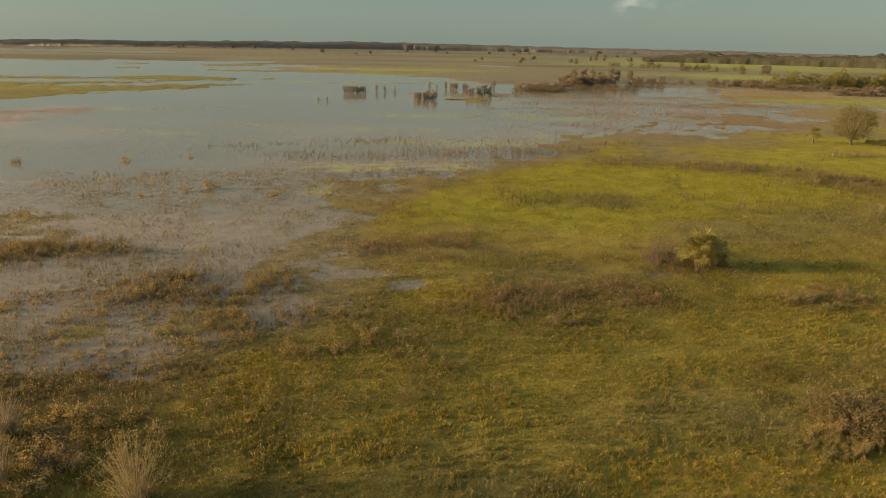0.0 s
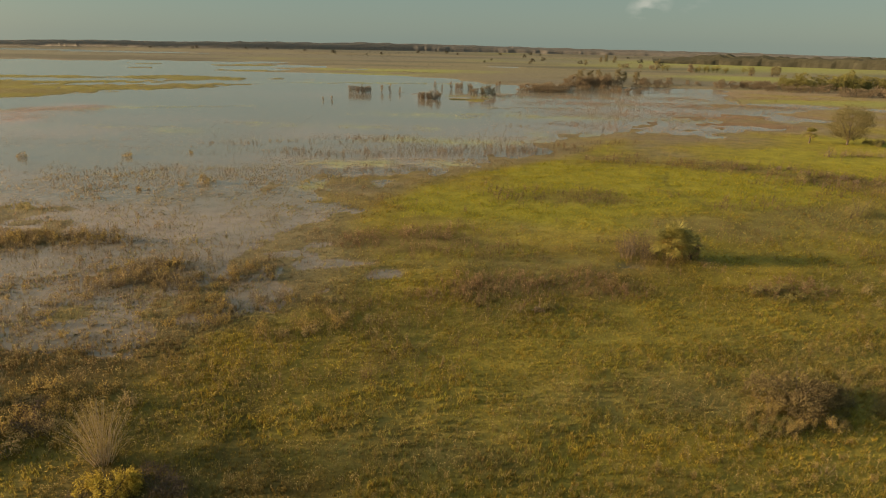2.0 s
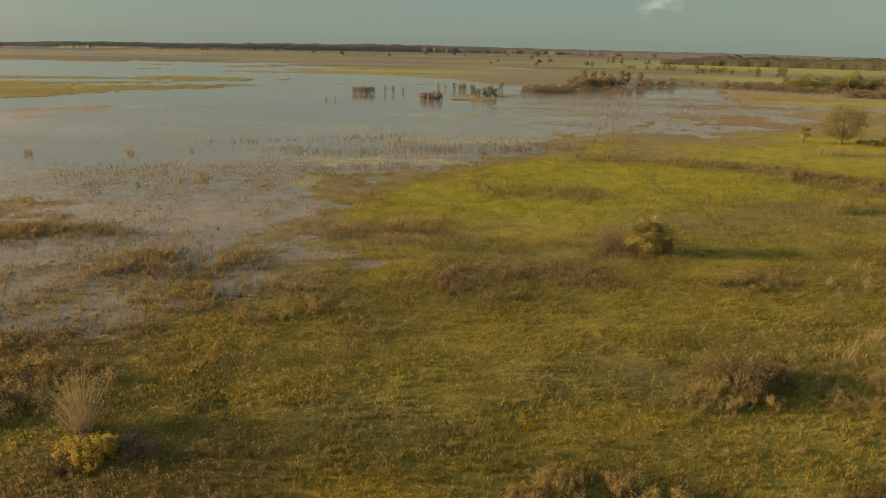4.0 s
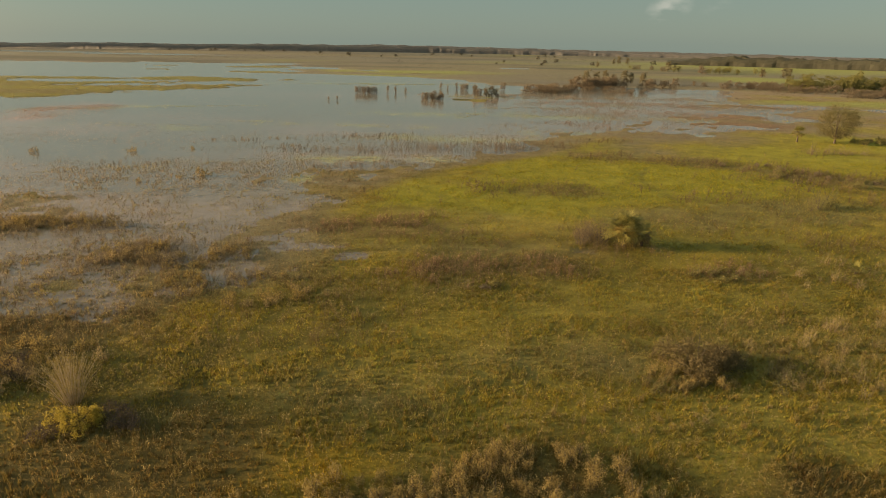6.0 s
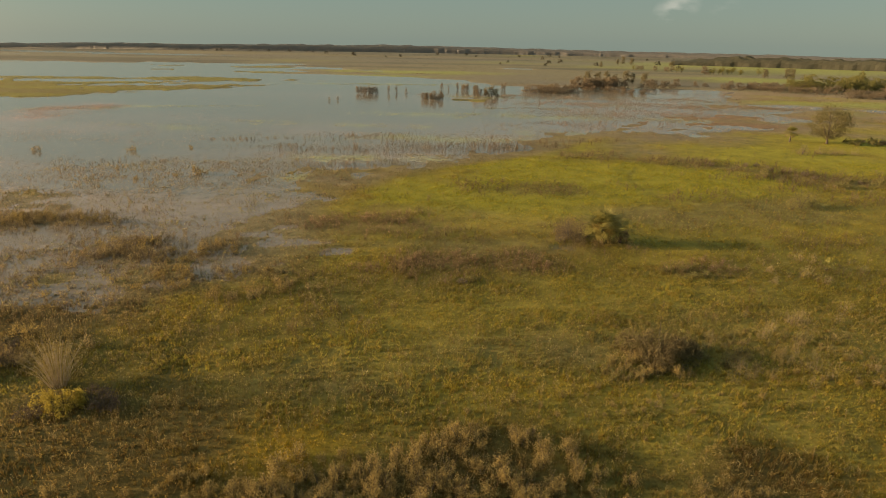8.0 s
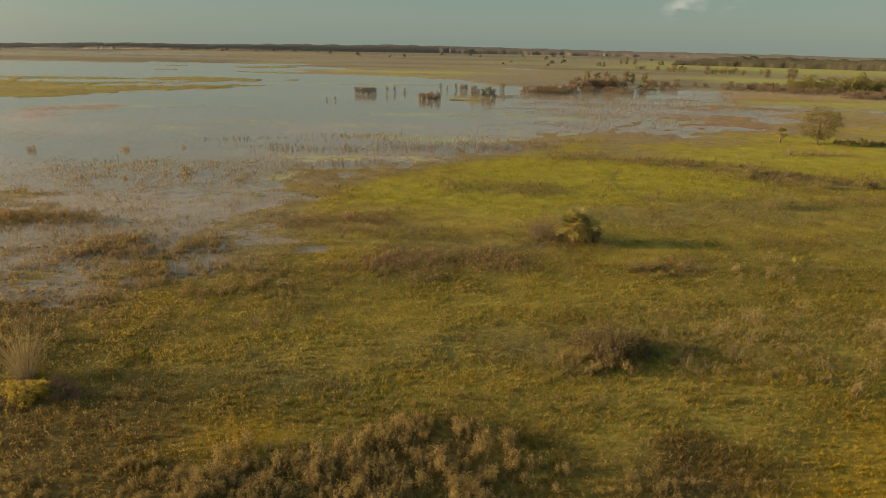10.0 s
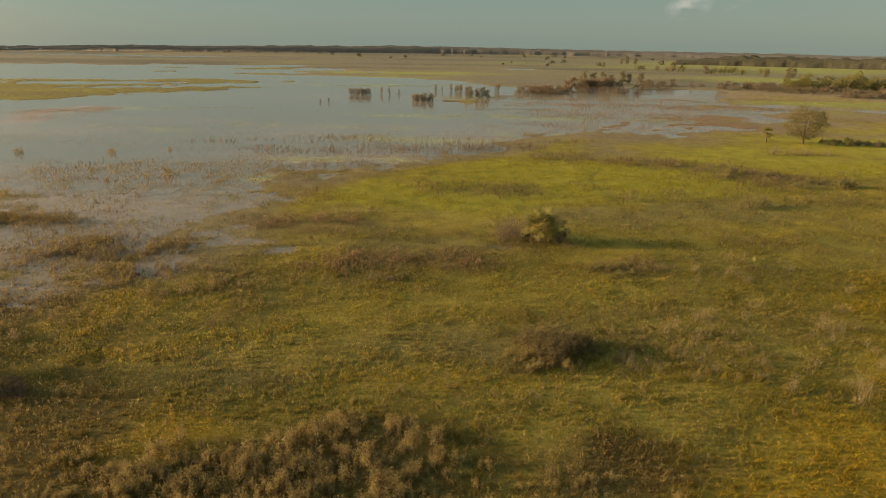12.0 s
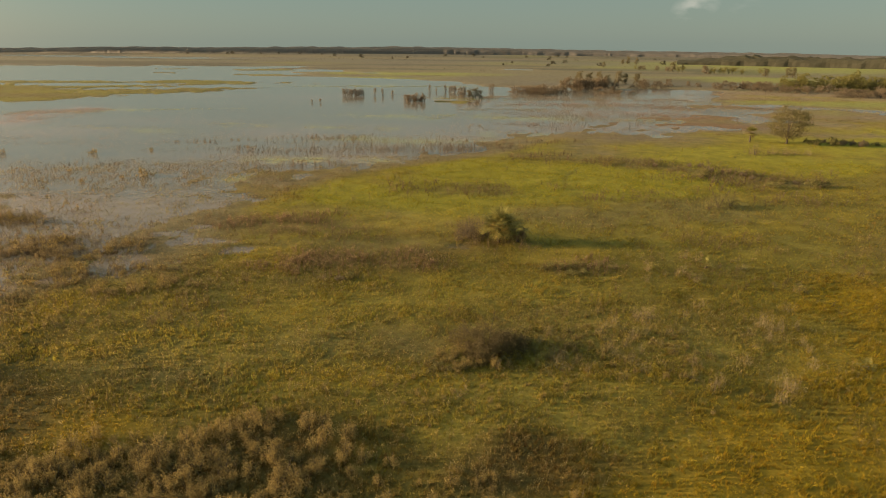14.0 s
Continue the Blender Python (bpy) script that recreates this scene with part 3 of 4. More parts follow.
def strewn(count, y0, y1, spread=0.80, margin=22.0):
    """Even random places over the part of the prairie between two distances."""
    y = RNG.uniform(y0, y1, count * 3)
    half = spread * (y + 16) + margin
    keep = RNG.random(count * 3) < half / half.max()
    y, half = y[keep][:count], half[keep][:count]
    return 14 + RNG.uniform(-1, 1, len(y)) * half, y


T = np.random.default_rng(21)
GRASS_NEAR = [grass_template(T, 7, 0.56, 0.042) for _ in range(14)]
GRASS_MID = [grass_template(T, 5, 0.5, 0.040) for _ in range(14)]
GRASS_FAR = [grass_template(T, 4, 0.55, 0.06, 0.45) for _ in range(8)]
FILM = [grass_template(T, 3, 0.26, 0.028, 1.0) for _ in range(10)]
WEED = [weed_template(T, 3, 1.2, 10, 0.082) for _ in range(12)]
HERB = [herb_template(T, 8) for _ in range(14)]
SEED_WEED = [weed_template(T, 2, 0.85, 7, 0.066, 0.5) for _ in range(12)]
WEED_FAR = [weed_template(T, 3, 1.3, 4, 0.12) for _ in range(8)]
REED = [reed_template(T, 9, 1.2) for _ in range(8)]


def grow_grass(name, templates, count, y0, y1, size, uneven, gaps, label):
    x, y = strewn(count, y0, y1)
    h = height(x, y)
    drown = ramp(-0.12, -0.45, h)
    sparse = fbm(x * 0.75, y, 1.5, 3) + 0.35 * zone(x, y, -22, 38, 20, 14) * fbm(x * 0.7, y + 70, 3.0, 2)
    keep = RNG.random(len(x)) > np.clip(drown * 1.02 - 0.04 + (gaps + 0.45 * zone(x, y, -22, 38, 20, 14)) * ramp(0.0, -0.5, sparse), 0, 0.985)
    x, y, h, drown = x[keep], y[keep], h[keep], drown[keep][:, None]
    tint = (cover(x, y) * (1 - drown) + np.array((0.18, 0.15, 0.10)) * drown) * RNG.uniform(1 - uneven, 1 + 1.3 * uneven, (len(x), 1)) * (1 + RNG.normal(0, 0.06, (len(x), 3)))
    lush = 0.8 + 0.45 * fbm(x + 90, y, 4, 3)
    scatter(name, templates, x, y, np.maximum(h, -0.1), size * np.clip(lush, 0.45, 1.5) * (1 - 0.5 * drown[:, 0]), tint, BLADE, label, "grass")


grow_grass("meadow_grass", GRASS_NEAR, 60000, 8, 66, 0.88, 0.2, 0.2, "lush olive-green prairie grass leaning in the wind")
grow_grass("marsh_grass", GRASS_MID, 76000, 66, 150, 1.0, 0.22, 0.12, "yellow-green prairie grass thinning into the water")
grow_grass("distant_grass", GRASS_FAR, 66000, 150, 460, 1.0, 0.16, 0.05, "tawny and green marsh grass in patches")


def grow_film():
    """Fine short grass that pricks through the flooded flats."""
    x, y = (np.concatenate(pair) for pair in zip(strewn(260000, 44, 190), strewn(70000, 40, 88)))
    h = height(x, y)
    keep = (RNG.random(len(x)) < ramp(-0.62, -0.1, h) * 0.8 * ramp(-0.9, 0.5, fbm(x * 0.4, y, 6, 5))) & (h < 0.06)
    x, y = x[keep], y[keep]
    u = ramp(-0.2, 0.5, fbm(x + 40, y, 18, 3))[:, None]
    tint = (np.array((0.185, 0.148, 0.106)) * u + np.array((0.17, 0.145, 0.08)) * (1 - u)) * RNG.uniform(0.8, 1.2, (len(x), 1))
    scatter("flooded_grass", FILM, x, y, np.full(len(x), -0.04), RNG.uniform(0.6, 1.2, len(x)) * np.clip(y / 110, 0.7, 1.5), tint, BLADE,
            "fine tawny grass pricking through shallow water", "grass")
    x, y = RNG.uniform(-200, -45, 30000), RNG.uniform(105, 310, 30000)
    keep = (RNG.random(len(x)) < ramp(-0.7, 0.6, fbm(x * 0.35, y, 16, 5)) * (0.35 + 0.65 * ramp(300, 190, y))) & (height(x, y) < 0.0)
    x, y = x[keep], y[keep]
    tint = np.array((0.150, 0.118, 0.090)) * RNG.uniform(0.8, 1.2, (len(x), 1))
    scatter("sparse_water_grass", FILM, x, y, np.full(len(x), -0.04), RNG.uniform(1.0, 2.0, len(x)), tint, BLADE,
            "sparse mauve-brown grass tips standing in open water", "grass", np.full(len(x), 0.7))


grow_film()


def inside(ovals, density):
    """Random places in ragged oval patches, so many to the square metre."""
    xs, ys = [], []
    for o in ovals:
        reach = 1.5 * max(o[2], o[3])
        rx, ry = min(1.6 * o[2], reach), min(1.6 * max(o[3], o[2] * abs(math.sin(radians(o[4])))), reach)
        k = int(4 * rx * ry * density)
        x, y = o[0] + RNG.uniform(-rx, rx, k), o[1] + RNG.uniform(-ry, ry, k)
        keep = RNG.random(k) < zone(x, y, *o) * (0.15 + 0.85 * ramp(-0.35, 0.3, fbm(x + 40, y, 0.6 * o[3] + 2.0, 4)))
        xs.append(x[keep]), ys.append(y[keep])
    return np.concatenate(xs), np.concatenate(ys)


def grow_weeds(name, templates, size, beds, stray, y0, y1, colours, label, tall=1.0):
    """Weeds thick in the patches, with strays between them. beds: ovals and how many weeds to the square metre."""
    sown = [inside(ovals, density) for ovals, density in beds]
    x, y = np.concatenate([a for a, _ in sown]), np.concatenate([b for _, b in sown])
    sx, sy = strewn(stray, y0, y1)
    keep = RNG.random(len(sx)) < ramp(-0.1, 0.7, fbm(sx + 800, sy, 7, 3)) * ramp(-0.3, 0.0, height(sx, sy))
    x, y = np.concatenate([x, sx[keep]]), np.concatenate([y, sy[keep]])
    h = np.maximum(height(x, y), -0.15)
    u = RNG.random((len(x), 1))
    tint = (np.array(colours[0]) * u + np.array(colours[1]) * (1 - u)) * RNG.uniform(0.7, 1.3, (len(x), 1))
    scatter(name, templates, x, y, h, size * RNG.uniform(0.6, 1.25, len(x)), tint, BLADE, label, "weeds", np.full(len(x), tall))


THICKETS = [(-30, 67, 10, 5, 0), (-58, 80, 13, 4.5, 0), (31.6, 73.6, 4, 1.6, 0)]
THIN_THICKETS = [(-16, 55, 12, 6, 10), (0, 60, 8, 5, 0), (28, 110, 9, 6, 0), (16, 110, 7, 8, 0), (28, 80, 4, 4, 0), (-40, 60, 14, 8, 0), (62, 62, 8, 4, 0), (-34, 44, 12, 6, 0), (-10, 46, 14, 5, 0),
                 (66, 78, 10, 4, 0), (5, 75, 12, 4, 0), (-46, 74, 14, 6, 0)]
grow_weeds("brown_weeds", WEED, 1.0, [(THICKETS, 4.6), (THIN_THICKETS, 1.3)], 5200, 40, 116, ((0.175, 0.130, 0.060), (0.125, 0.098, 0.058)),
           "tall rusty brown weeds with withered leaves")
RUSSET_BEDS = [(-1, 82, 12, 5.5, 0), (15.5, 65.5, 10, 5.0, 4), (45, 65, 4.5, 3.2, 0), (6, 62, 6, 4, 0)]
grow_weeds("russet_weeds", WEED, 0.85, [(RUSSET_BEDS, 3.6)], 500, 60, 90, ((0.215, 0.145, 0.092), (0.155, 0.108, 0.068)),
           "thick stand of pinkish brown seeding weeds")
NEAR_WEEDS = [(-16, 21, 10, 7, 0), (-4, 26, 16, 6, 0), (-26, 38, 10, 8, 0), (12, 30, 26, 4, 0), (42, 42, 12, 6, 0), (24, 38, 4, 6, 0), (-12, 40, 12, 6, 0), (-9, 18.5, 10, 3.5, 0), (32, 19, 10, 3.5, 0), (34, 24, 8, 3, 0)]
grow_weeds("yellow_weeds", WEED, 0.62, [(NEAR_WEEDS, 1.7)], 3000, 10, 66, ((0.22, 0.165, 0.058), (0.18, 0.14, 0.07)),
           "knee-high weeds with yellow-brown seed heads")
def grow_herbs():
    x, y = strewn(30000, 8, 72)
    keep = RNG.random(len(x)) < (0.25 + 0.75 * ramp(-0.3, 0.4, fbm(x * 0.8 + 250, y, 6, 4))) * ramp(-0.05, 0.1, height(x, y))
    x, y = x[keep], y[keep]
    u = ramp(-0.3, 0.5, fbm(x + 610, y, 12, 3))[:, None]
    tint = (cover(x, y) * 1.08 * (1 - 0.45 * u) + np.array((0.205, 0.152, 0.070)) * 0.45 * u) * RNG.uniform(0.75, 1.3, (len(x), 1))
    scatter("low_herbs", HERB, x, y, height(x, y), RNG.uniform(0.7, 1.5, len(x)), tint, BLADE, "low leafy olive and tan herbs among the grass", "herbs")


grow_herbs()
SEED_BEDS = [(14, 30, 26, 7, 0), (36, 40, 20, 9, 0), (-10, 46, 24, 8, 0), (6, 56, 18, 6, 0), (42, 62, 12, 6, 0), (-24, 40, 14, 8, 0), (20, 22, 22, 8, 0), (52, 44, 16, 8, 0)]
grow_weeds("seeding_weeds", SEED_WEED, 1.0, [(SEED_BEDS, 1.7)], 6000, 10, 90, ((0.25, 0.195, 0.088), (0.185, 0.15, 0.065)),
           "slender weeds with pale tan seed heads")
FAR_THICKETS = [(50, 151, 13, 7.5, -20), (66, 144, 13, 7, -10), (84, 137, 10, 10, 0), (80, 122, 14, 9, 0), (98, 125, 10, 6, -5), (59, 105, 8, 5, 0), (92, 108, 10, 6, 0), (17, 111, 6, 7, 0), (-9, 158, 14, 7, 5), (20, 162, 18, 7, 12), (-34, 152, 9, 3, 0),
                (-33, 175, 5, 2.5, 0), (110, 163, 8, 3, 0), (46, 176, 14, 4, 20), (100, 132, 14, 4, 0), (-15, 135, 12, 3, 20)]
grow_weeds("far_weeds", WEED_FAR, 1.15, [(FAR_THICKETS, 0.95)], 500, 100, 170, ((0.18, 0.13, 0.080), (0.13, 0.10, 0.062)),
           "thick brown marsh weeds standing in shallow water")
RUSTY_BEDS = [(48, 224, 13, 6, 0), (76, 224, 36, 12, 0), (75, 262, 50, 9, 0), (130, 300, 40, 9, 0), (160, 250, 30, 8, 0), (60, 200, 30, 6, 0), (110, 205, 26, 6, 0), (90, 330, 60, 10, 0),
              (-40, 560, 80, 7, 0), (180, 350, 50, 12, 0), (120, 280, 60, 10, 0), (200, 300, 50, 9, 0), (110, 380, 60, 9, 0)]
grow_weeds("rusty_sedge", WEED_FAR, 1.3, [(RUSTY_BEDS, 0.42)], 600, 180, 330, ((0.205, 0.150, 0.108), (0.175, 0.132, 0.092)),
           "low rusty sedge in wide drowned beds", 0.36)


def grow_reeds():
    x, y = strewn(70000, 70, 420, 0.80, 0.0)
    beds = zones(x, y, [(-20, 160, 20, 9, 0), (-52, 122, 26, 10, 0), (-48, 165, 18, 6, 0), (60, 215, 20, 8, 0),
                        (-30, 105, 40, 20, 0), (-75, 100, 30, 25, 0), (0, 178, 30, 10, 0)])
    keep = RNG.random(len(x)) < beds * ramp(0.0, 0.6, fbm(x * 0.7, y, 13, 4)) * ramp(0.15, -0.05, height(x, y))
    x, y = x[keep], y[keep]
    u = RNG.random((len(x), 1))
    tint = (np.array((0.16, 0.12, 0.078)) * u + np.array((0.12, 0.092, 0.06)) * (1 - u))
    scatter("reeds", REED, x, y, np.full(len(x), -0.05), RNG.uniform(0.35, 1.0, len(x)) * np.clip(y / 160, 0.6, 1.6), tint, BLADE,
            "thin brown reeds standing in still water", "reeds")


grow_reeds()


def grow_drowned(name, ovals, density, colours, label, tall=0.45):
    """Short sedge and floating grass that stands a hand's breadth out of the water."""
    x, y = inside(ovals, density)
    keep = height(x, y) < 0.05
    x, y = x[keep], y[keep]
    u = ramp(-0.4, 0.4, fbm(x, y, 11, 4))[:, None]
    tint = (np.array(colours[0]) * u + np.array(colours[1]) * (1 - u)) * RNG.uniform(0.8, 1.2, (len(x), 1))
    scatter(name, GRASS_FAR, x, y, np.full(len(x), 0.0), RNG.uniform(0.5, 1.1, len(x)) * np.clip(y / 220, 0.6, 1.4), tint, BLADE, label, "water plants",
            np.full(len(x), tall))


grow_drowned("russet_sedge", [(-149, 226, 16, 26, 0)], 4.0, ((0.225, 0.14, 0.095), (0.19, 0.14, 0.095)),
             "reddish brown sedge in a soft drowned patch", 0.25)
grow_drowned("drowned_sedge", [(110, 262, 60, 16, 0), (85, 305, 60, 14, 0), (60, 212, 40, 12, 0), (150, 230, 40, 10, 0), (-95, 165, 30, 12, 0), (-70, 125, 36, 12, 0)],
             1.1, ((0.225, 0.15, 0.105), (0.19, 0.15, 0.10)), "low rust-coloured sedge drowned in shallow water")
grow_drowned("drowned_grass", [(90, 250, 60, 14, 0), (130, 300, 70, 16, 0), (120, 215, 45, 10, 0), (60, 340, 60, 12, 0), (170, 340, 60, 14, 0), (50, 275, 30, 8, 0)],
             2.2, ((0.21, 0.16, 0.115), (0.195, 0.165, 0.095)), "pinkish tan drowned grass in soft streaks", 0.4)
grow_drowned("floating_grass", [(20, 243, 45, 7, 0), (-18, 205, 18, 6, 0), (-62, 207, 18, 6, 0), (25, 330, 24, 6, 0), (5, 178, 24, 5, 0), (-120, 250, 40, 5, 20), (-20, 118, 8, 4, 0),
                                (60, 192, 40, 6, 0), (115, 240, 30, 6, 0), (-100, 195, 26, 4, 0), (-40, 175, 16, 4, 0), (-30, 420, 70, 7, 8)],
             1.1, ((0.21, 0.20, 0.05), (0.19, 0.165, 0.07)), "yellow-green floating grass in loose rafts", 0.35)


# ---- shrubs ----
def shrub(name, seed, tall, wide, plumes, leaves, leaf, mat, bark, label, category="shrub", upright=1.0, bare=False):
    """A many-stemmed shrub: bent stems, each ending in upright sprays of small leaves."""
    rng = np.random.default_rng(seed)
    root = new(name)
    tagged(root, label, category)
    heads = []
    stems = 5
    for k in range(stems):
        a = 2 * math.pi * (k + rng.uniform(-0.3, 0.3)) / stems
        top = np.array((math.cos(a) * wide * 0.36, math.sin(a) * wide * 0.36, tall * rng.uniform(0.6, 0.95)))
        mid = top * np.array((0.45, 0.45, 0.5))
        part("stem", limb_mesh("stem", [(top[0] * 0.08, top[1] * 0.08, -0.15), mid, top], [0.012 * tall, 0.008 * tall, 0.003 * tall], bark, 5), root)
    tris = []
    lobes = [(0.0, 0.0, 0.72)] + [(wide * 0.30 * math.cos(2.1 * j + rng.uniform(-0.5, 0.5)), wide * 0.30 * math.sin(2.1 * j + rng.uniform(-0.5, 0.5)), rng.uniform(0.35, 0.62)) for j in range(4)]
    for k in range(plumes):
        cx, cy, part_of = lobes[k % len(lobes)]
        r, a = math.sqrt(rng.uniform(0, 1)) * 0.5 * wide * part_of, rng.uniform(0, 2 * math.pi)
        dome = math.sqrt(max(0.0, 1 - (r / (0.56 * wide * part_of)) ** 2))
        z = tall * part_of ** 0.7 * dome * rng.uniform(0.5 if bare else 0.2, 1.0 if bare else 0.95) ** 0.7
        c = np.array((cx + r * math.cos(a), cy + r * math.sin(a), max(z, 0.12)))
        tris.append(leaf_tris(rng, c, (0.16 * tall ** 0.5, 0.16 * tall ** 0.5, 0.26 * upright * tall ** 0.5), leaves, leaf, 0.6))
    part("foliage", soup("foliage", np.concatenate(tris), mat), root)
    if bare:
        for _ in range(130):
            a = rng.uniform(0, 2 * math.pi)
            p = np.array((math.cos(a) * wide * 0.08, math.sin(a) * wide * 0.08, tall * rng.uniform(0.0, 0.35)))
            q = np.array((math.cos(a) * wide * rng.uniform(0.2, 0.5), math.sin(a) * wide * rng.uniform(0.2, 0.5), tall * rng.uniform(0.5, 0.98)))
            part("twig", soup("twig", stalk_tris(p, q, 0.008), bark), root, None, "thin bare twig")
    return root


def broom(name, seed, tall, wide, stems, leaves, leaf, mat, bark, label, spread=0.10):
    """A fan of thin upright branches from one foot, leafy in its upper half."""
    rng = np.random.default_rng(seed)
    root = tagged(new(name), label, "shrub")
    tris = []
    for k in range(stems):
        a, out = 2.4 * k, math.sqrt((k + 0.5) / stems)
        top = np.array((math.cos(a) * 0.5 * wide * out, math.sin(a) * 0.5 * wide * out, tall * (1.02 - 0.35 * out * out) * rng.uniform(0.75, 1.05)))
        foot = np.array((math.cos(a) * spread * wide * out, math.sin(a) * spread * wide * out, -0.1))
        bend = foot + (top - foot) * 0.5 * np.array((0.75, 0.75, 1.1)) + rng.normal(0, 0.05, 3)
        part("branch", limb_mesh("branch", [foot, bend, top], [0.026, 0.015, 0.005], bark, 4), root)
        for _ in range(leaves):
            u = rng.uniform(0.3 - spread, 1.0) ** 0.9
            tris.append(leaf_tris(rng, bend + (top - bend) * (2 * u - 1) if u > 0.5 else foot + (bend - foot) * 2 * u, (0.30, 0.30, 0.35), 3, leaf, 0.8))
    part("foliage", soup("foliage", np.concatenate(tris), mat), root)
    return root


def set_down(ob, x, y, turn=0.0, size=1.0):
    ob.matrix_basis = pose(x, y, on_ground(x, y), 0, 0, turn) @ Matrix.Scale(size, 4)
    return ob


def copies(kinds, places, group):
    """The first of each kind is set down, the rest are copies. places: x, y, size."""
    rng = np.random.default_rng(len(places))
    used = set()
    for k, (x, y, size) in enumerate(places):
        ob = kinds[k % len(kinds)]
        m = pose(x, y, on_ground(x, y), 0, 0, rng.uniform(0, 360))
        if k % len(kinds) in used:
            ob = copy_thing(ob, m)
            ob.scale = (size, size, size * rng.uniform(0.85, 1.15))
        else:
            used.add(k % len(kinds))
            ob.matrix_basis = m @ Matrix.Scale(size, 4)
        tagged(ob, group=group)


def strewn_in(seed, ovals, count, gap, s0, s1):
    """Random places with a gap between them inside oval patches."""
    rng = np.random.default_rng(seed)
    out = []
    for cx, cy, rx, ry in ovals:
        made = 0
        for _ in range(count * 12):
            a, r = rng.uniform(0, 2 * math.pi), math.sqrt(rng.uniform(0, 1))
            x, y = cx + rx * r * math.cos(a), cy + ry * r * math.sin(a)
            if all((x - p) ** 2 + (y - q) ** 2 > gap * gap for p, q, _ in out):
                out.append((x, y, rng.uniform(s0, s1)))
                made += 1
                if made == count:
                    break
    return out


groundsel = [shrub("groundsel_bush", 40 + k, 1.5, 1.4, 17, 46, 0.058, SAGE_LEAF, BARK, "pale olive-tan groundsel bush in seed on the prairie", "bush", 1.5) for k in range(4)]
copies(groundsel, strewn_in(3, [(15, 21, 8, 6), (5, 18.5, 8, 4.5)], 76, 0.6, 0.7, 1.25) + strewn_in(5, [(24, 18, 5, 5), (-3, 17, 5, 4)], 10, 1.0, 0.5, 0.9) + strewn_in(9, [(31, 18.5, 7, 3), (-8, 17.5, 7, 2.5)], 16, 0.8, 0.45, 0.85) + strewn_in(7, [(46, 40, 8, 6), (36, 46, 8, 4)], 10, 1.2, 0.35, 0.6) + strewn_in(11, [(44, 35, 14, 8), (24, 30, 14, 4)], 18, 1.3, 0.28, 0.6) + strewn_in(6, [(38.5, 40, 4.5, 3.0), (28, 36.3, 2.5, 1.5)], 10, 0.9, 0.4, 0.8) + strewn_in(10, [(28.2, 38.6, 1.9, 2.0), (31.0, 36.4, 3.4, 0.8)], 7, 0.8, 0.55, 1.05),
       "groundsel thicket")
big_bush = shrub("myrtle_bush", 60, 3.7, 7.6, 520, 28, 0.088, MYRTLE, BARK, "large dense olive-green bush with a shaded dark side", "bush")
set_down(big_bush, 31.2, 39.5, 20, 0.94)
low = [shrub("low_bush", 70 + k, 1.0, 1.3, 20, 18, 0.07, OLIVE_LEAF, BARK, "low olive-green bush among the grass", "bush") for k in range(3)]
copies(low, strewn_in(8, [(36, 39, 4.5, 4), (41, 43, 7, 4), (27, 36, 2.5, 2), (43, 63.5, 4, 2)], 9, 0.9, 0.6, 1.3), "low bushes round the large bush")
dead = broom("withered_shrub", 80, 5.0, 5.6, 70, 15, 0.062, WITHERED_LEAF, PALE_BARK, "tall half-bare shrub with bleached twigs and tan leaves")
set_down(dead, -21.8, 30.6, 0)
gold = shrub("goldenrod_bush", 81, 2.2, 4.2, 90, 44, 0.085, YELLOW_LEAF, BARK, "golden yellow flowering bush at a withered shrub's foot", "bush")
set_down(gold, -19.6, 27.3, 40)
set_down(shrub("twiggy_bush", 82, 1.6, 3.0, 70, 20, 0.06, TWIG_LEAF, BARK, "dark twiggy brown bush beside the golden bush", "bush", 1.0, True), -15.9, 27.4)
set_down(shrub("twiggy_bush", 91, 1.2, 2.6, 60, 18, 0.06, TWIG_LEAF, BARK, "dark twiggy brown bush before the golden bush", "bush"), -21.4, 26.0)
set_down(shrub("twiggy_bush", 90, 1.7, 2.8, 70, 18, 0.06, TWIG_LEAF, BARK, "dark twiggy brown bush behind the golden bush", "bush"), -17.6, 29.0)
set_down(shrub("twiggy_bush", 83, 2.2, 4.0, 70, 16, 0.07, TAN_LEAF, BARK, "brown twiggy bush with sparse tan leaves", "bush", 1.0, True), -28.0, 33.4)
set_down(shrub("twiggy_bush", 84, 2.0, 3.2, 60, 16, 0.07, TAN_LEAF, BARK, "brown twiggy bush with sparse tan leaves", "bush", 1.0, True), -31.5, 31.0)


for k, (bx, by, bs) in enumerate([(29.9, 75.6, 1.0), (28.3, 77.0, 1.0), (26.9, 75.4, 0.8), (30.6, 78.2, 1.1), (28.8, 79.6, 1.0), (27.2, 78.4, 0.9)]):
    set_down(broom("brown_shrub", 86 + k, 3.4, 3.0, 34, 5, 0.085, STALK_LEAF, BARK, "tall grey-brown leafy shrub beside a cabbage palm", 0.3), bx, by, 50 * k, bs)


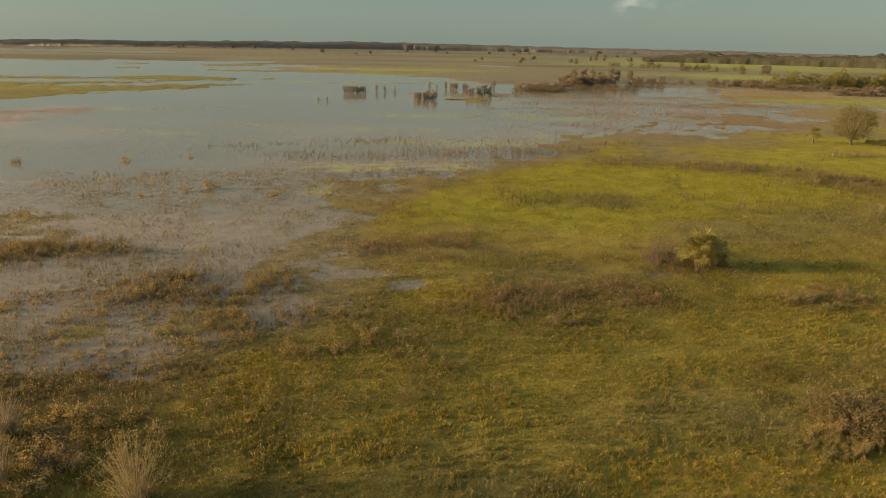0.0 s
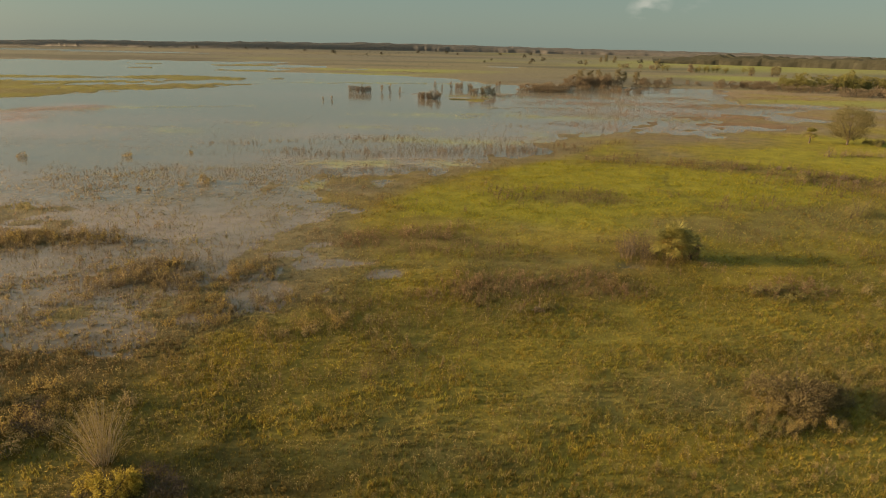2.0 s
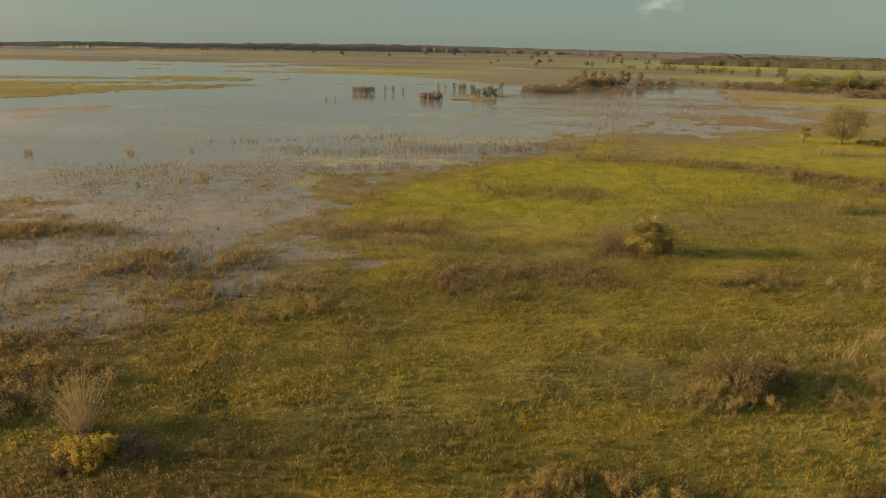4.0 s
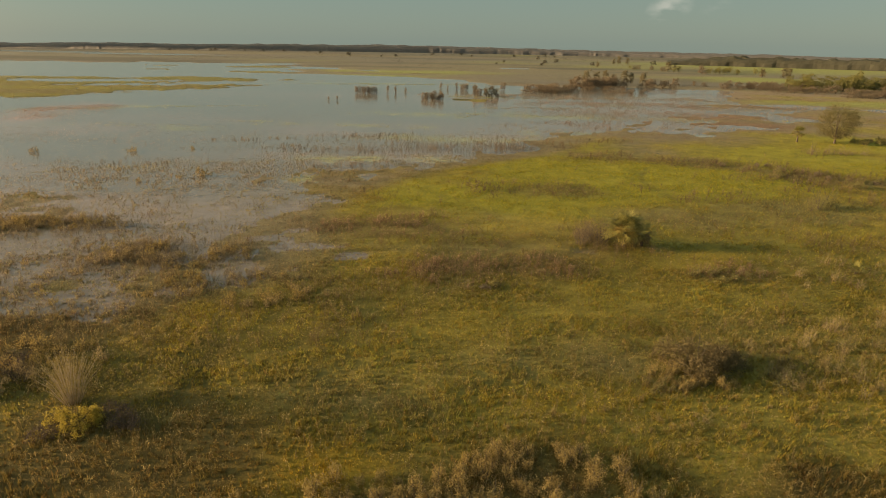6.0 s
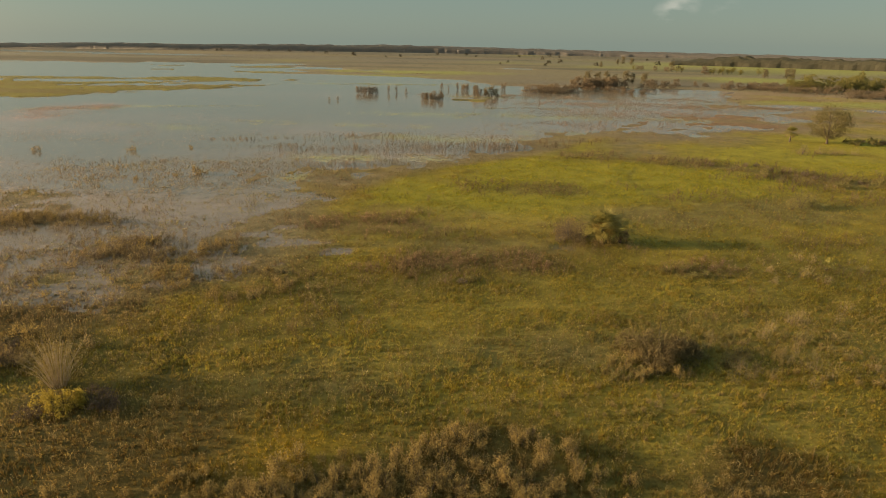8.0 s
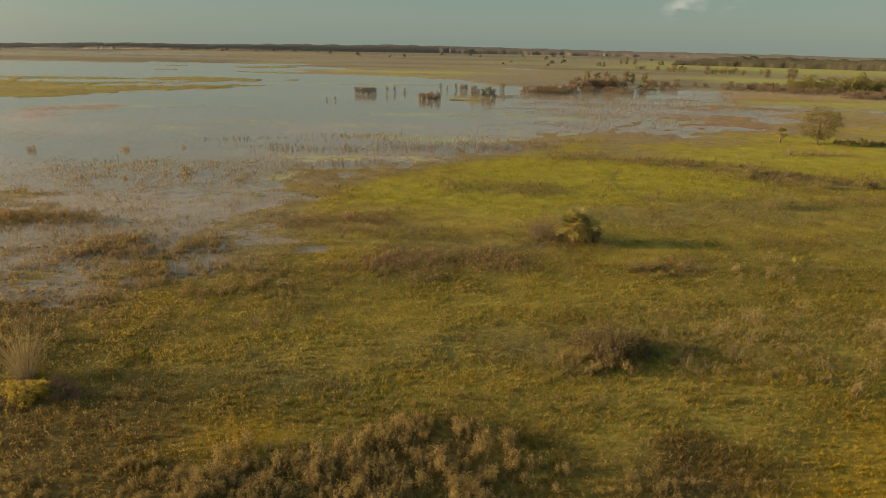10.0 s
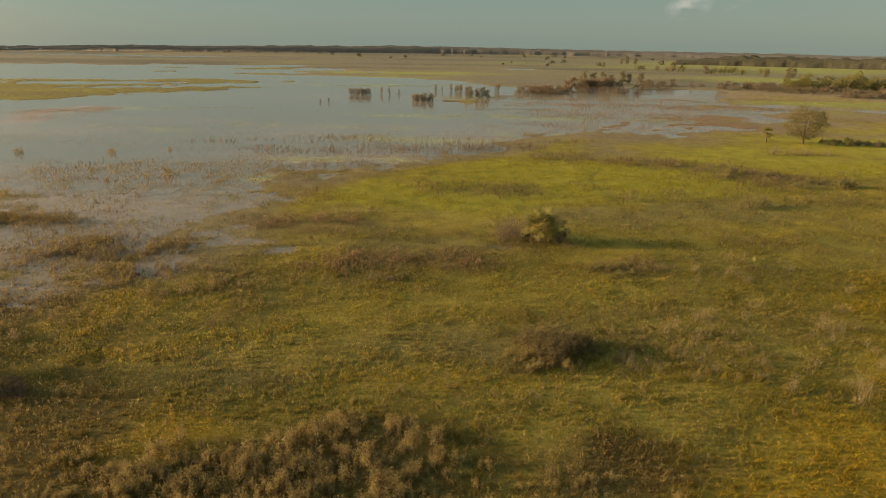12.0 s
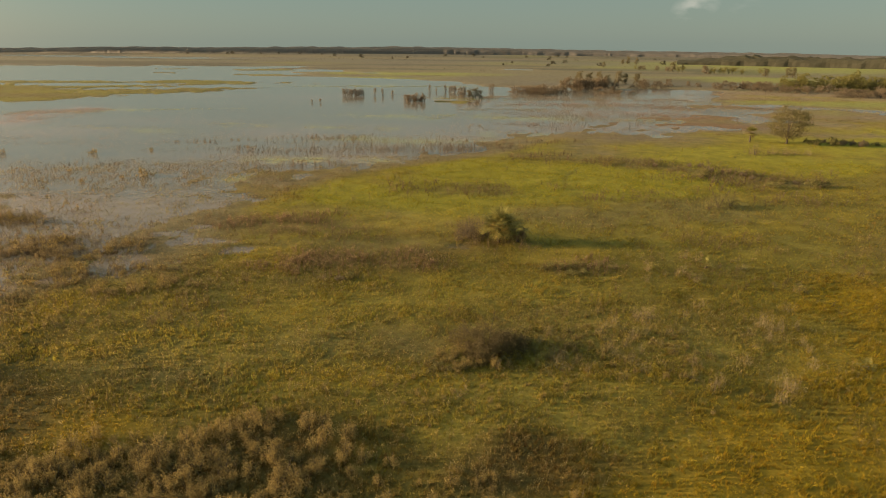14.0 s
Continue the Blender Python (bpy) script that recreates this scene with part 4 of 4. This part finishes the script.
# ---- palms ----
def frond_mesh(rng, name, reach, mat, droop):
    """A fan frond: a stalk and a fan of narrow, drooping blades."""
    tris = list(stalk_tris((0, 0, 0), (reach * 0.55, 0, reach * 0.18), 0.022))
    hub = np.array((reach * 0.55, 0, reach * 0.18))
    for k in range(19):
        a = radians(-110 + 220 * k / 18 + rng.uniform(-5, 5))
        ln = reach * 0.62 * (1 - 0.25 * abs(math.sin(a / 2))) * rng.uniform(0.85, 1.1)
        mid = hub + np.array((math.cos(a), math.sin(a), 0.10)) * ln * 0.6
        tip = hub + np.array((math.cos(a), math.sin(a), -droop)) * ln
        side = np.array((-math.sin(a), math.cos(a), 0)) * 0.02 * reach
        tris += [(hub, mid - side, mid + side), (mid - side, tip, mid + side)]
    return soup(name, np.array(tris), mat)


def palm(name, seed, trunk, reach, fronds, dead, label, dry=None):
    rng = np.random.default_rng(seed)
    root = tagged(new(name), label, "palm")
    part("trunk", limb_mesh("trunk", [(0, 0, -0.2), (0.04, 0.02, trunk * 0.5), (0, 0.03, trunk)], [0.27, 0.22, 0.26], BARK, 9), root)
    green = [frond_mesh(rng, "frond", reach, PALM_LEAF, d) for d in (-0.1, 0.1, 0.35)]
    brown = [frond_mesh(rng, "dead_frond", reach * 0.85, dry or DEAD_FROND, d) for d in (0.5, 0.9)]
    for k in range(fronds):
        lift = 68 - 98 * (k + 0.5) / fronds + rng.uniform(-12, 12)
        part("frond", green[k % 3], root, pose(0, 0, trunk, 0, -lift, k * 137.5 + rng.uniform(-12, 12)) @ Matrix.Scale(rng.uniform(0.8, 1.1), 4))
    for k in range(dead):
        part("dead_frond", brown[k % 2], root, pose(0, 0, trunk * rng.uniform(0.85, 1.0), 0, rng.uniform(-30, 45), k * 137.5 + 40) @ Matrix.Scale(rng.uniform(0.55, 0.85), 4),
             "dry orange-brown hanging frond")
    return root


set_down(palm("cabbage_palm", 5, 2.3, 3.0, 52, 20, "squat cabbage palm with a skirt of dry orange fronds", GOLD_FROND), 33.0, 75.0)
set_down(palm("cabbage_palm", 6, 1.5, 2.3, 10, 24, "leaning old cabbage palm with many withered brown fronds"), 35.9, 75.8)
set_down(palm("cabbage_palm", 8, 0.35, 1.3, 16, 0, "knee-high cabbage palm seedling in the prairie grass"), 61.3, 66.1)
set_down(palm("cabbage_palm", 9, 0.2, 0.9, 14, 0, "small yellow-green palm seedling among golden weeds"), 67.5, 39.0)
set_down(palm("cabbage_palm", 7, 2.7, 2.4, 30, 8, "small cabbage palm with a short trunk on the green meadow"), 114.3, 186.5)


# ---- trees ----
def tree(name, seed, tall, wide, clumps, leaves, leaf, mat, label, trunk=0.25, limbs=5, airy=0.55, lift=0.35, category="tree"):
    """Trunk, forking limbs, and a crown of leaf clumps with gaps between them."""
    rng = np.random.default_rng(seed)
    root = tagged(new(name), label, category)
    fork = tall * lift
    part("trunk", limb_mesh("trunk", [(0, 0, -0.4), (0.05 * wide * 0.2, 0, fork * 0.5), (0, 0.1, fork), (0.2, 0, tall * 0.75)],
                            [trunk * 1.25, trunk, trunk * 0.8, trunk * 0.15], BARK, 8), root)
    tips = []
    for k in range(limbs):
        a = 2 * math.pi * (k + rng.uniform(-0.3, 0.3)) / limbs
        out, up = wide * rng.uniform(0.26, 0.42), tall * rng.uniform(0.55, 0.9)
        tip = (math.cos(a) * out, math.sin(a) * out, up)
        part("limb", limb_mesh("limb", [(0, 0, fork * rng.uniform(0.6, 1.0)), (tip[0] * 0.5, tip[1] * 0.5, (fork + up) * 0.55), tip],
                               [trunk * 0.5, trunk * 0.3, trunk * 0.08], BARK, 5), root)
        tips.append(tip)
    tris = []
    for k in range(clumps):
        v = rng.normal(0, 1, 3)
        v /= np.linalg.norm(v)
        r = rng.uniform(0.35, 1.0) ** 0.6
        z = tall * (0.5 * (1 + lift * 0.7) + 0.5 * (1 - lift * 0.7) * v[2] * r)
        c = np.array((v[0] * wide * 0.46 * r, v[1] * wide * 0.46 * r, z))
        if lift < 0.1:
            c[:2] = rng.uniform(-1, 1, 2) * wide * 0.40 * (1 - 0.4 * max(z, 0) / tall)
        g = tall * rng.uniform(0.06, 0.12) * (0.6 + airy)
        tris.append(leaf_tris(rng, c, (g, g, g * 0.6), leaves, leaf, 0.2))
    part("crown", soup("crown", np.concatenate(tris), mat), root)
    return root


oak = tree("lone_tree", 90, 12.0, 13.0, 320, 26, 0.20, OAK_LEAF, "lone broad thin-leaved tree on the green meadow", 0.3, 7, 0.6, 0.12)
set_down(oak, 124.8, 184.6, 15)

willows = [tree("flooded_willow", 100 + k, 4.8, 2.6, 46, 9, 0.19, BROWN_LEAF, "half-bare brown willow standing in the water", 0.09, 6, 0.4, 0.05) for k in range(3)]
copies(willows, strewn_in(51, [(-45, 340, 6.2, 2.0)], 15, 0.9, 0.75, 1.0) + [(-34, 347, 0.95), (-29.5, 347, 0.8), (-24, 349, 0.75)] + strewn_in(52, [(-6.5, 310, 5.6, 2.4)], 13, 1.0, 0.7, 1.05)
       + strewn_in(53, [(7, 379, 12, 4)], 11, 1.5, 0.65, 1.05) + strewn_in(54, [(18, 335, 4, 2)], 5, 1.2, 0.9, 1.2) + [(33, 386, 1.1), (34.5, 387, 1.0), (47, 300, 0.35), (-57, 296, 0.5), (-53, 297, 0.55)], "willows in the water")
isle_tree = [tree("islet_tree", 110 + k, 8.0, 6.0, 50, 16, 0.36, DARK_LEAF, "dark green bushy tree on a marsh islet", 0.2, 5, 0.6, 0.02) for k in range(3)]
brown_tree = [tree("marsh_tree", 115 + k, 6.4, 8.5, 60, 9, 0.44, BROWN_LEAF, "brown bushy tree on the edge of the marsh", 0.16, 5, 0.6, 0.0) for k in range(3)]
green_tree = [tree("hammock_tree", 120 + k, 9.5, 10.0, 64, 10, 0.52, TREE_LEAF, "sunlit olive-green tree in a thick row", 0.25, 5, 0.6, 0.02) for k in range(3)]
copies(isle_tree, [(21.5, 334, 0.72), (24.5, 335, 0.8), (27, 334, 0.62), (97, 449, 1.2), (104, 450, 1.15), (114, 464, 1.2), (120, 466, 1.0), (129, 469, 1.15), (134, 470, 0.9),
                   (141, 462, 1.1), (233, 700, 1.4), (178, 808, 1.0), (247, 935, 1.2), (236, 940, 1.3), (228, 940, 1.0), (290, 600, 1.1), (310, 600, 1.3), (318, 607, 1.2)], "trees on the islets")
copies([tree("plain_tree", 135 + k, 7.0, 14.0, 40, 14, 0.7, PLAIN_LEAF, "dark bushy tree far out on the prairie", 0.25, 5, 0.6, 0.0) for k in range(3)],
       strewn_in(37, [(-60, 1240, 330, 170), (330, 1180, 240, 160), (-420, 1330, 200, 90), (160, 880, 160, 90)], 8, 30.0, 0.35, 0.9), "far trees on the prairie")
copies(brown_tree, strewn_in(31, [(98, 420, 20, 7)], 14, 4.0, 0.9, 1.3) + strewn_in(32, [(150, 450, 13, 6)], 6, 4.0, 0.6, 0.9) +
       strewn_in(33, [(230, 437, 28, 12)], 14, 5.0, 0.5, 1.0) + [(176, 455, 0.6), (182, 452, 0.6), (208, 472, 0.7), (253, 655, 1.3), (232, 715, 1.0), (225, 735, 0.9), (212, 742, 0.8), (208, 745, 0.8)],
       "brown marsh trees")
brush = [tree("willow_brush", 125 + k, 3.6, 7.0, 46, 8, 0.34, BROWN_LEAF, "low spreading brown willow brush at the water's edge", 0.1, 5, 0.5, 0.0, "brush") for k in range(3)]
copies(brush, strewn_in(35, [(60, 372, 14, 9), (66, 390, 16, 7)], 16, 2.6, 0.9, 1.35) + strewn_in(38, [(100, 400, 16, 8), (140, 425, 12, 6), (112, 380, 10, 4)], 7, 3.5, 0.7, 1.05)
       + strewn_in(36, [(-6, 312, 6, 2)], 6, 1.6, 0.35, 0.55) + strewn_in(39, [(205, 428, 22, 10), (235, 405, 26, 9), (285, 400, 30, 10), (250, 372, 16, 6)], 12, 4.0, 0.8, 1.4), "willow brush")
copies(green_tree, strewn_in(34, [(275, 432, 28, 16), (325, 445, 42, 20), (240, 430, 10, 8)], 17, 6.0, 0.55, 1.3), "thick tree row")


def far_palm(seed):
    rng = np.random.default_rng(seed)
    root = tagged(new("hammock_palm"), "round-headed palm in a loose row across the far field", "palm")
    part("trunk", limb_mesh("trunk", [(0, 0, -0.3), (0.1, 0, 1.4), (0, 0, 3.2)], [0.3, 0.25, 0.25], BARK, 6), root)
    tris = [leaf_tris(rng, (0, 0, 3.6), (2.7, 2.7, 2.7), 240, 0.42, 0.2)]
    part("crown", soup("crown", np.concatenate(tris), TREE_LEAF), root)
    return root


copies([far_palm(130 + k) for k in range(3)],
       [(259, 655, 1), (264, 660, 1.05), (270, 661, 1), (275, 664, 1.1), (280, 664, 1), (285, 667, 1.1), (290, 657, 1), (293, 662, 0.9), (307, 653, 1), (314, 655, 1.05),
        (282, 690, 0.9), (296, 700, 1), (302, 705, 1), (203, 745, 0.8), (300, 730, 0.9), (236, 690, 1.1), (241, 690, 1.2)], "palms across the far field")


# ---- far woods, a long wall of trees at the prairie's rim ----
def far_woods(name, seed, r0, r1, a0, a1, rows, skyline, mat, label, leaf=2.2, step=9.0, lump=0.16):
    rng = np.random.default_rng(seed)
    tris = []
    for k in range(rows):
        r = r0 + (r1 - r0) * k / max(rows - 1, 1)
        count = int(radians(a1 - a0) * r / step)
        ang = np.radians(np.linspace(a0, a1, count)) + rng.uniform(-0.4, 0.4, count) * step / r
        rr = r + rng.uniform(-0.4, 0.4, count) * (r1 - r0) / max(rows, 1)
        x, y = 14 + rr * np.sin(ang), -14 + rr * np.cos(ang)
        swell = fbm(np.degrees(ang) * 10, np.full(count, 3.0), 60, 4)
        tall = np.interp(np.degrees(ang), *skyline) * (1 + 0.2 * swell) * rng.uniform(0.8, 1.08, count)
        base = np.maximum(height(x, y), 0.0)
        for i in range(count):
            tris.append(leaf_tris(rng, (x[i], y[i], base[i] + tall[i] * 0.5), (step * 0.8, step * 0.8, tall[i] * 0.42), 14, leaf * 0.5, 0.2, (0.7, -0.7, 0.2)))
        ang = np.radians(np.linspace(a0, a1, int(radians(a1 - a0) * r / 5.0)))
        roof = np.interp(np.degrees(ang), *skyline) * (1 + 0.2 * fbm(np.degrees(ang) * 10, np.full(len(ang), 3.0), 60, 4))
        rings = []
        for out, up in ((-9, 0.0), (-8, 0.45), (-5, 0.74), (0, 0.86), (5, 0.80)):
            bump = fbm(r * ang, np.full(len(ang), 60.0 + 0.5 * out + 31 * k), 26 if lump < 0.2 else 17, 4)
            rr = r + out + 4.0 * bump
            px, py = 14 + rr * np.sin(ang), -14 + rr * np.cos(ang)
            rings.append(np.stack([px, py, np.maximum(height(px, py), 0.0) - 0.3 + roof * up * (1 + lump * bump)], -1))
        for low, top in zip(rings, rings[1:]):
            tris += [np.stack([low[:-1], low[1:], top[1:]], 1), np.stack([low[:-1], top[1:], top[:-1]], 1)]
    tagged(new(name, soup(name, np.concatenate(tris), mat)), label, "woods", kind="stuff")


# the rim's leaf colour carries the haze of its distance
far_woods("rim_woods", 140, 1560, 1900, -58, 62, 4, ([-58, -35, -18, 0, 17, 25, 35, 60], [8, 9, 15, 15, 10, 8, 6, 5]), HAZED_RIM_LEAF, "long line of woods on the horizon, greyed and paled for haze", 2.0, 8.0)
far_woods("field_edge_woods", 141, 1020, 1120, 17, 60, 3, ([17, 20, 22, 26, 31, 35, 60], [5, 9, 13, 12, 16, 18, 18]), EDGE_LEAF, "dark wood along the edge of the green field", 1.3, 6.0, 0.42)


def far_brush():
    """Low brown brush and reeds beyond the open water."""
    x, y = strewn(15000, 430, 1500, 0.80, 40)
    keep = RNG.random(len(x)) < ramp(0.0, 0.7, fbm(x, y, 90, 4) + 0.15) * (1 - zones(x, y, FAR_GREEN)) * ramp(-0.1, 0.1, height(x, y))
    x, y = x[keep], y[keep]
    scatter("far_brush", WEED_FAR, x, y, height(x, y), np.clip(y / 420, 1, 2.6), cover(x, y) * RNG.uniform(0.35, 0.95, (len(x), 1)), BLADE,
            "low brown brush and reeds far over the marsh", "brush", np.full(len(x), 0.5))


far_brush()

# ---- more shrubs, further out ----
marsh_shrub = [shrub("marsh_shrub", 150 + k, 1.7, 1.6, 24, 12, 0.10, SCRUB_LEAF if k < 3 else TAN_LEAF, BARK, "yellow-brown leafy shrub in the flooded scrub", "shrub", 1.5) for k in range(4)]
copies(marsh_shrub, strewn_in(41, [(-30, 67, 11, 5), (-17, 55, 12, 5), (-57, 79, 12, 3.5), (-29, 36, 6, 5)], 26, 1.2, 0.55, 1.2) + strewn_in(45, [(-40, 56, 14, 9)], 16, 1.6, 0.45, 0.8)
       + [(-47.1, 117.4, 1.6), (-57.3, 110.5, 0.8), (-75.8, 144.2, 1.5), (-99.4, 141, 1.5), (-63, 150.5, 0.9), (-50.5, 115, 0.8), (-67, 121, 0.7)], "shrubs in the flooded scrub")
far_bush = [shrub("prairie_bush", 160 + k, 2.4, 3.2, 40, 14, 0.16, BROWN_LEAF if k == 0 else OLIVE_LEAF, BARK, "dark grey-brown bush in a straggling row", "bush") for k in range(3)]
copies(far_bush, strewn_in(42, [(72, 143, 14, 2)], 8, 2.4, 0.35, 0.6) + strewn_in(43, [(88, 131, 9, 5), (99, 125, 6, 2)], 9, 2.2, 0.4, 0.8) + strewn_in(44, [(141, 184, 11, 4)], 14, 2.4, 0.6, 1.1)
       + [(101.6, 120.4, 1.1), (104.5, 121, 1.0), (12.3, 57.2, 0.5), (13.4, 57.8, 0.5)], "bushes in straggling rows")
set_down(shrub("goldenrod_bush", 170, 2.0, 3.6, 50, 14, 0.13, OLIVE_LEAF, BARK, "yellow-olive leafy bush beside dark brush", "bush"), 92.6, 119.3)
for k, (bx, by, bs) in enumerate([(74.8, 100.2, 1.0), (77.5, 101.5, 0.8), (72.6, 98.6, 0.6)]):
    set_down(shrub("feathery_shrub", 171 + k, 4.4, 4.6, 90, 12, 0.11, OLIVE_LEAF, BARK, "tall feathery grey-green shrub with thin stems", "shrub", 1.4), bx, by, 40 * k, bs)
set_down(shrub("feathery_shrub", 180, 4.2, 2.4, 60, 14, 0.07, STRAW, BARK, "pale grey feathery leafless-looking shrub on the meadow", "shrub", 2.0), 106.4, 162.6)
set_down(broom("withered_shrub", 181, 4.4, 3.4, 56, 7, 0.05, STRAW, PALE_BARK, "tall grey half-bare shrub at the thicket's edge"), -34.6, 37.6)
set_down(broom("withered_shrub", 182, 3.6, 3.0, 44, 5, 0.05, STRAW, PALE_BARK, "bleached leafless shrub among dark twigs"), -31.6, 32.4)
for k, (bx, by) in enumerate([(-29.6, 34.2), (-30.2, 36.0), (-27.6, 35.6)]):
    set_down(shrub("twiggy_bush", 184 + k, 1.9, 2.8, 50, 14, 0.07, TWIG_LEAF if k < 2 else SCRUB_LEAF, BARK, "dark twiggy bush at the thicket's edge", "bush"), bx, by, 70 * k)


# ---- pale clumps of dry grass ----
def straw_clump(seed):
    rng = np.random.default_rng(seed)
    root = tagged(new("dry_grass_clump"), "tall pale straw-coloured clump of dry grass", "grass clump")
    tris = []
    for _ in range(70):
        a, lean = rng.uniform(0, 2 * math.pi), rng.uniform(0.02, 0.55)
        p = np.array((*rng.normal(0, 0.36, 2), -0.05))
        q = p + np.array((math.cos(a) * lean + 0.12, math.sin(a) * lean, 1.0)) * rng.uniform(0.7, 1.9)
        side = np.array((math.sin(a), math.cos(a), 0)) * 0.010
        tris.append((p - side, p + side, q))
    seeds = leaf_tris(rng, (0.15, 0, 1.2), (0.35, 0.35, 0.45), 30, 0.05, 1.5)
    part("tuft", soup("tuft", np.concatenate([np.array(tris), seeds]), STRAW), root)
    return root


copies([straw_clump(190 + k) for k in range(3)],
       [(38, 37, 1), (38.6, 38.4, 0.9), (48.5, 48, 1.1), (49.3, 48.6, 1), (47.8, 48.9, 0.9), (62.1, 47, 1.1), (61.2, 47.8, 1), (63, 46.6, 0.9), (58.5, 34.2, 1), (58.0, 34.8, 1.1), (56.6, 32.2, 1),
        (52.3, 34.6, 0.9), (56.3, 39.1, 0.8), (51.1, 38.1, 0.9), (46.1, 36.6, 0.8), (51.4, 33.6, 0.8), (43.9, 49.7, 0.7), (28.7, 30.9, 0.7), (62.3, 38.5, 0.9), (53, 64.2, 1), (56, 52.1, 1), (44.8, 45.8, 1),
        (40.7, 36.5, 0.8), (-23.5, 56, 0.9), (-15, 81, 1.2), (-13.8, 80.2, 1.1), (-18, 82, 1.1), (9.5, 57.5, 0.9), (10.3, 57, 0.9), (112, 164, 1.6), (115, 163.5, 1.6), (118, 163.8, 1.5), (121, 163, 1.5),
        (-41, 58, 0.9), (-31.5, 60, 0.8), (66, 52, 0.9), (70, 58, 0.8)] + strewn_in(46, [(56, 44, 11, 11), (44, 40, 8, 6), (58, 66, 14, 7)], 15, 1.4, 0.45, 0.95), "clumps of dry grass")
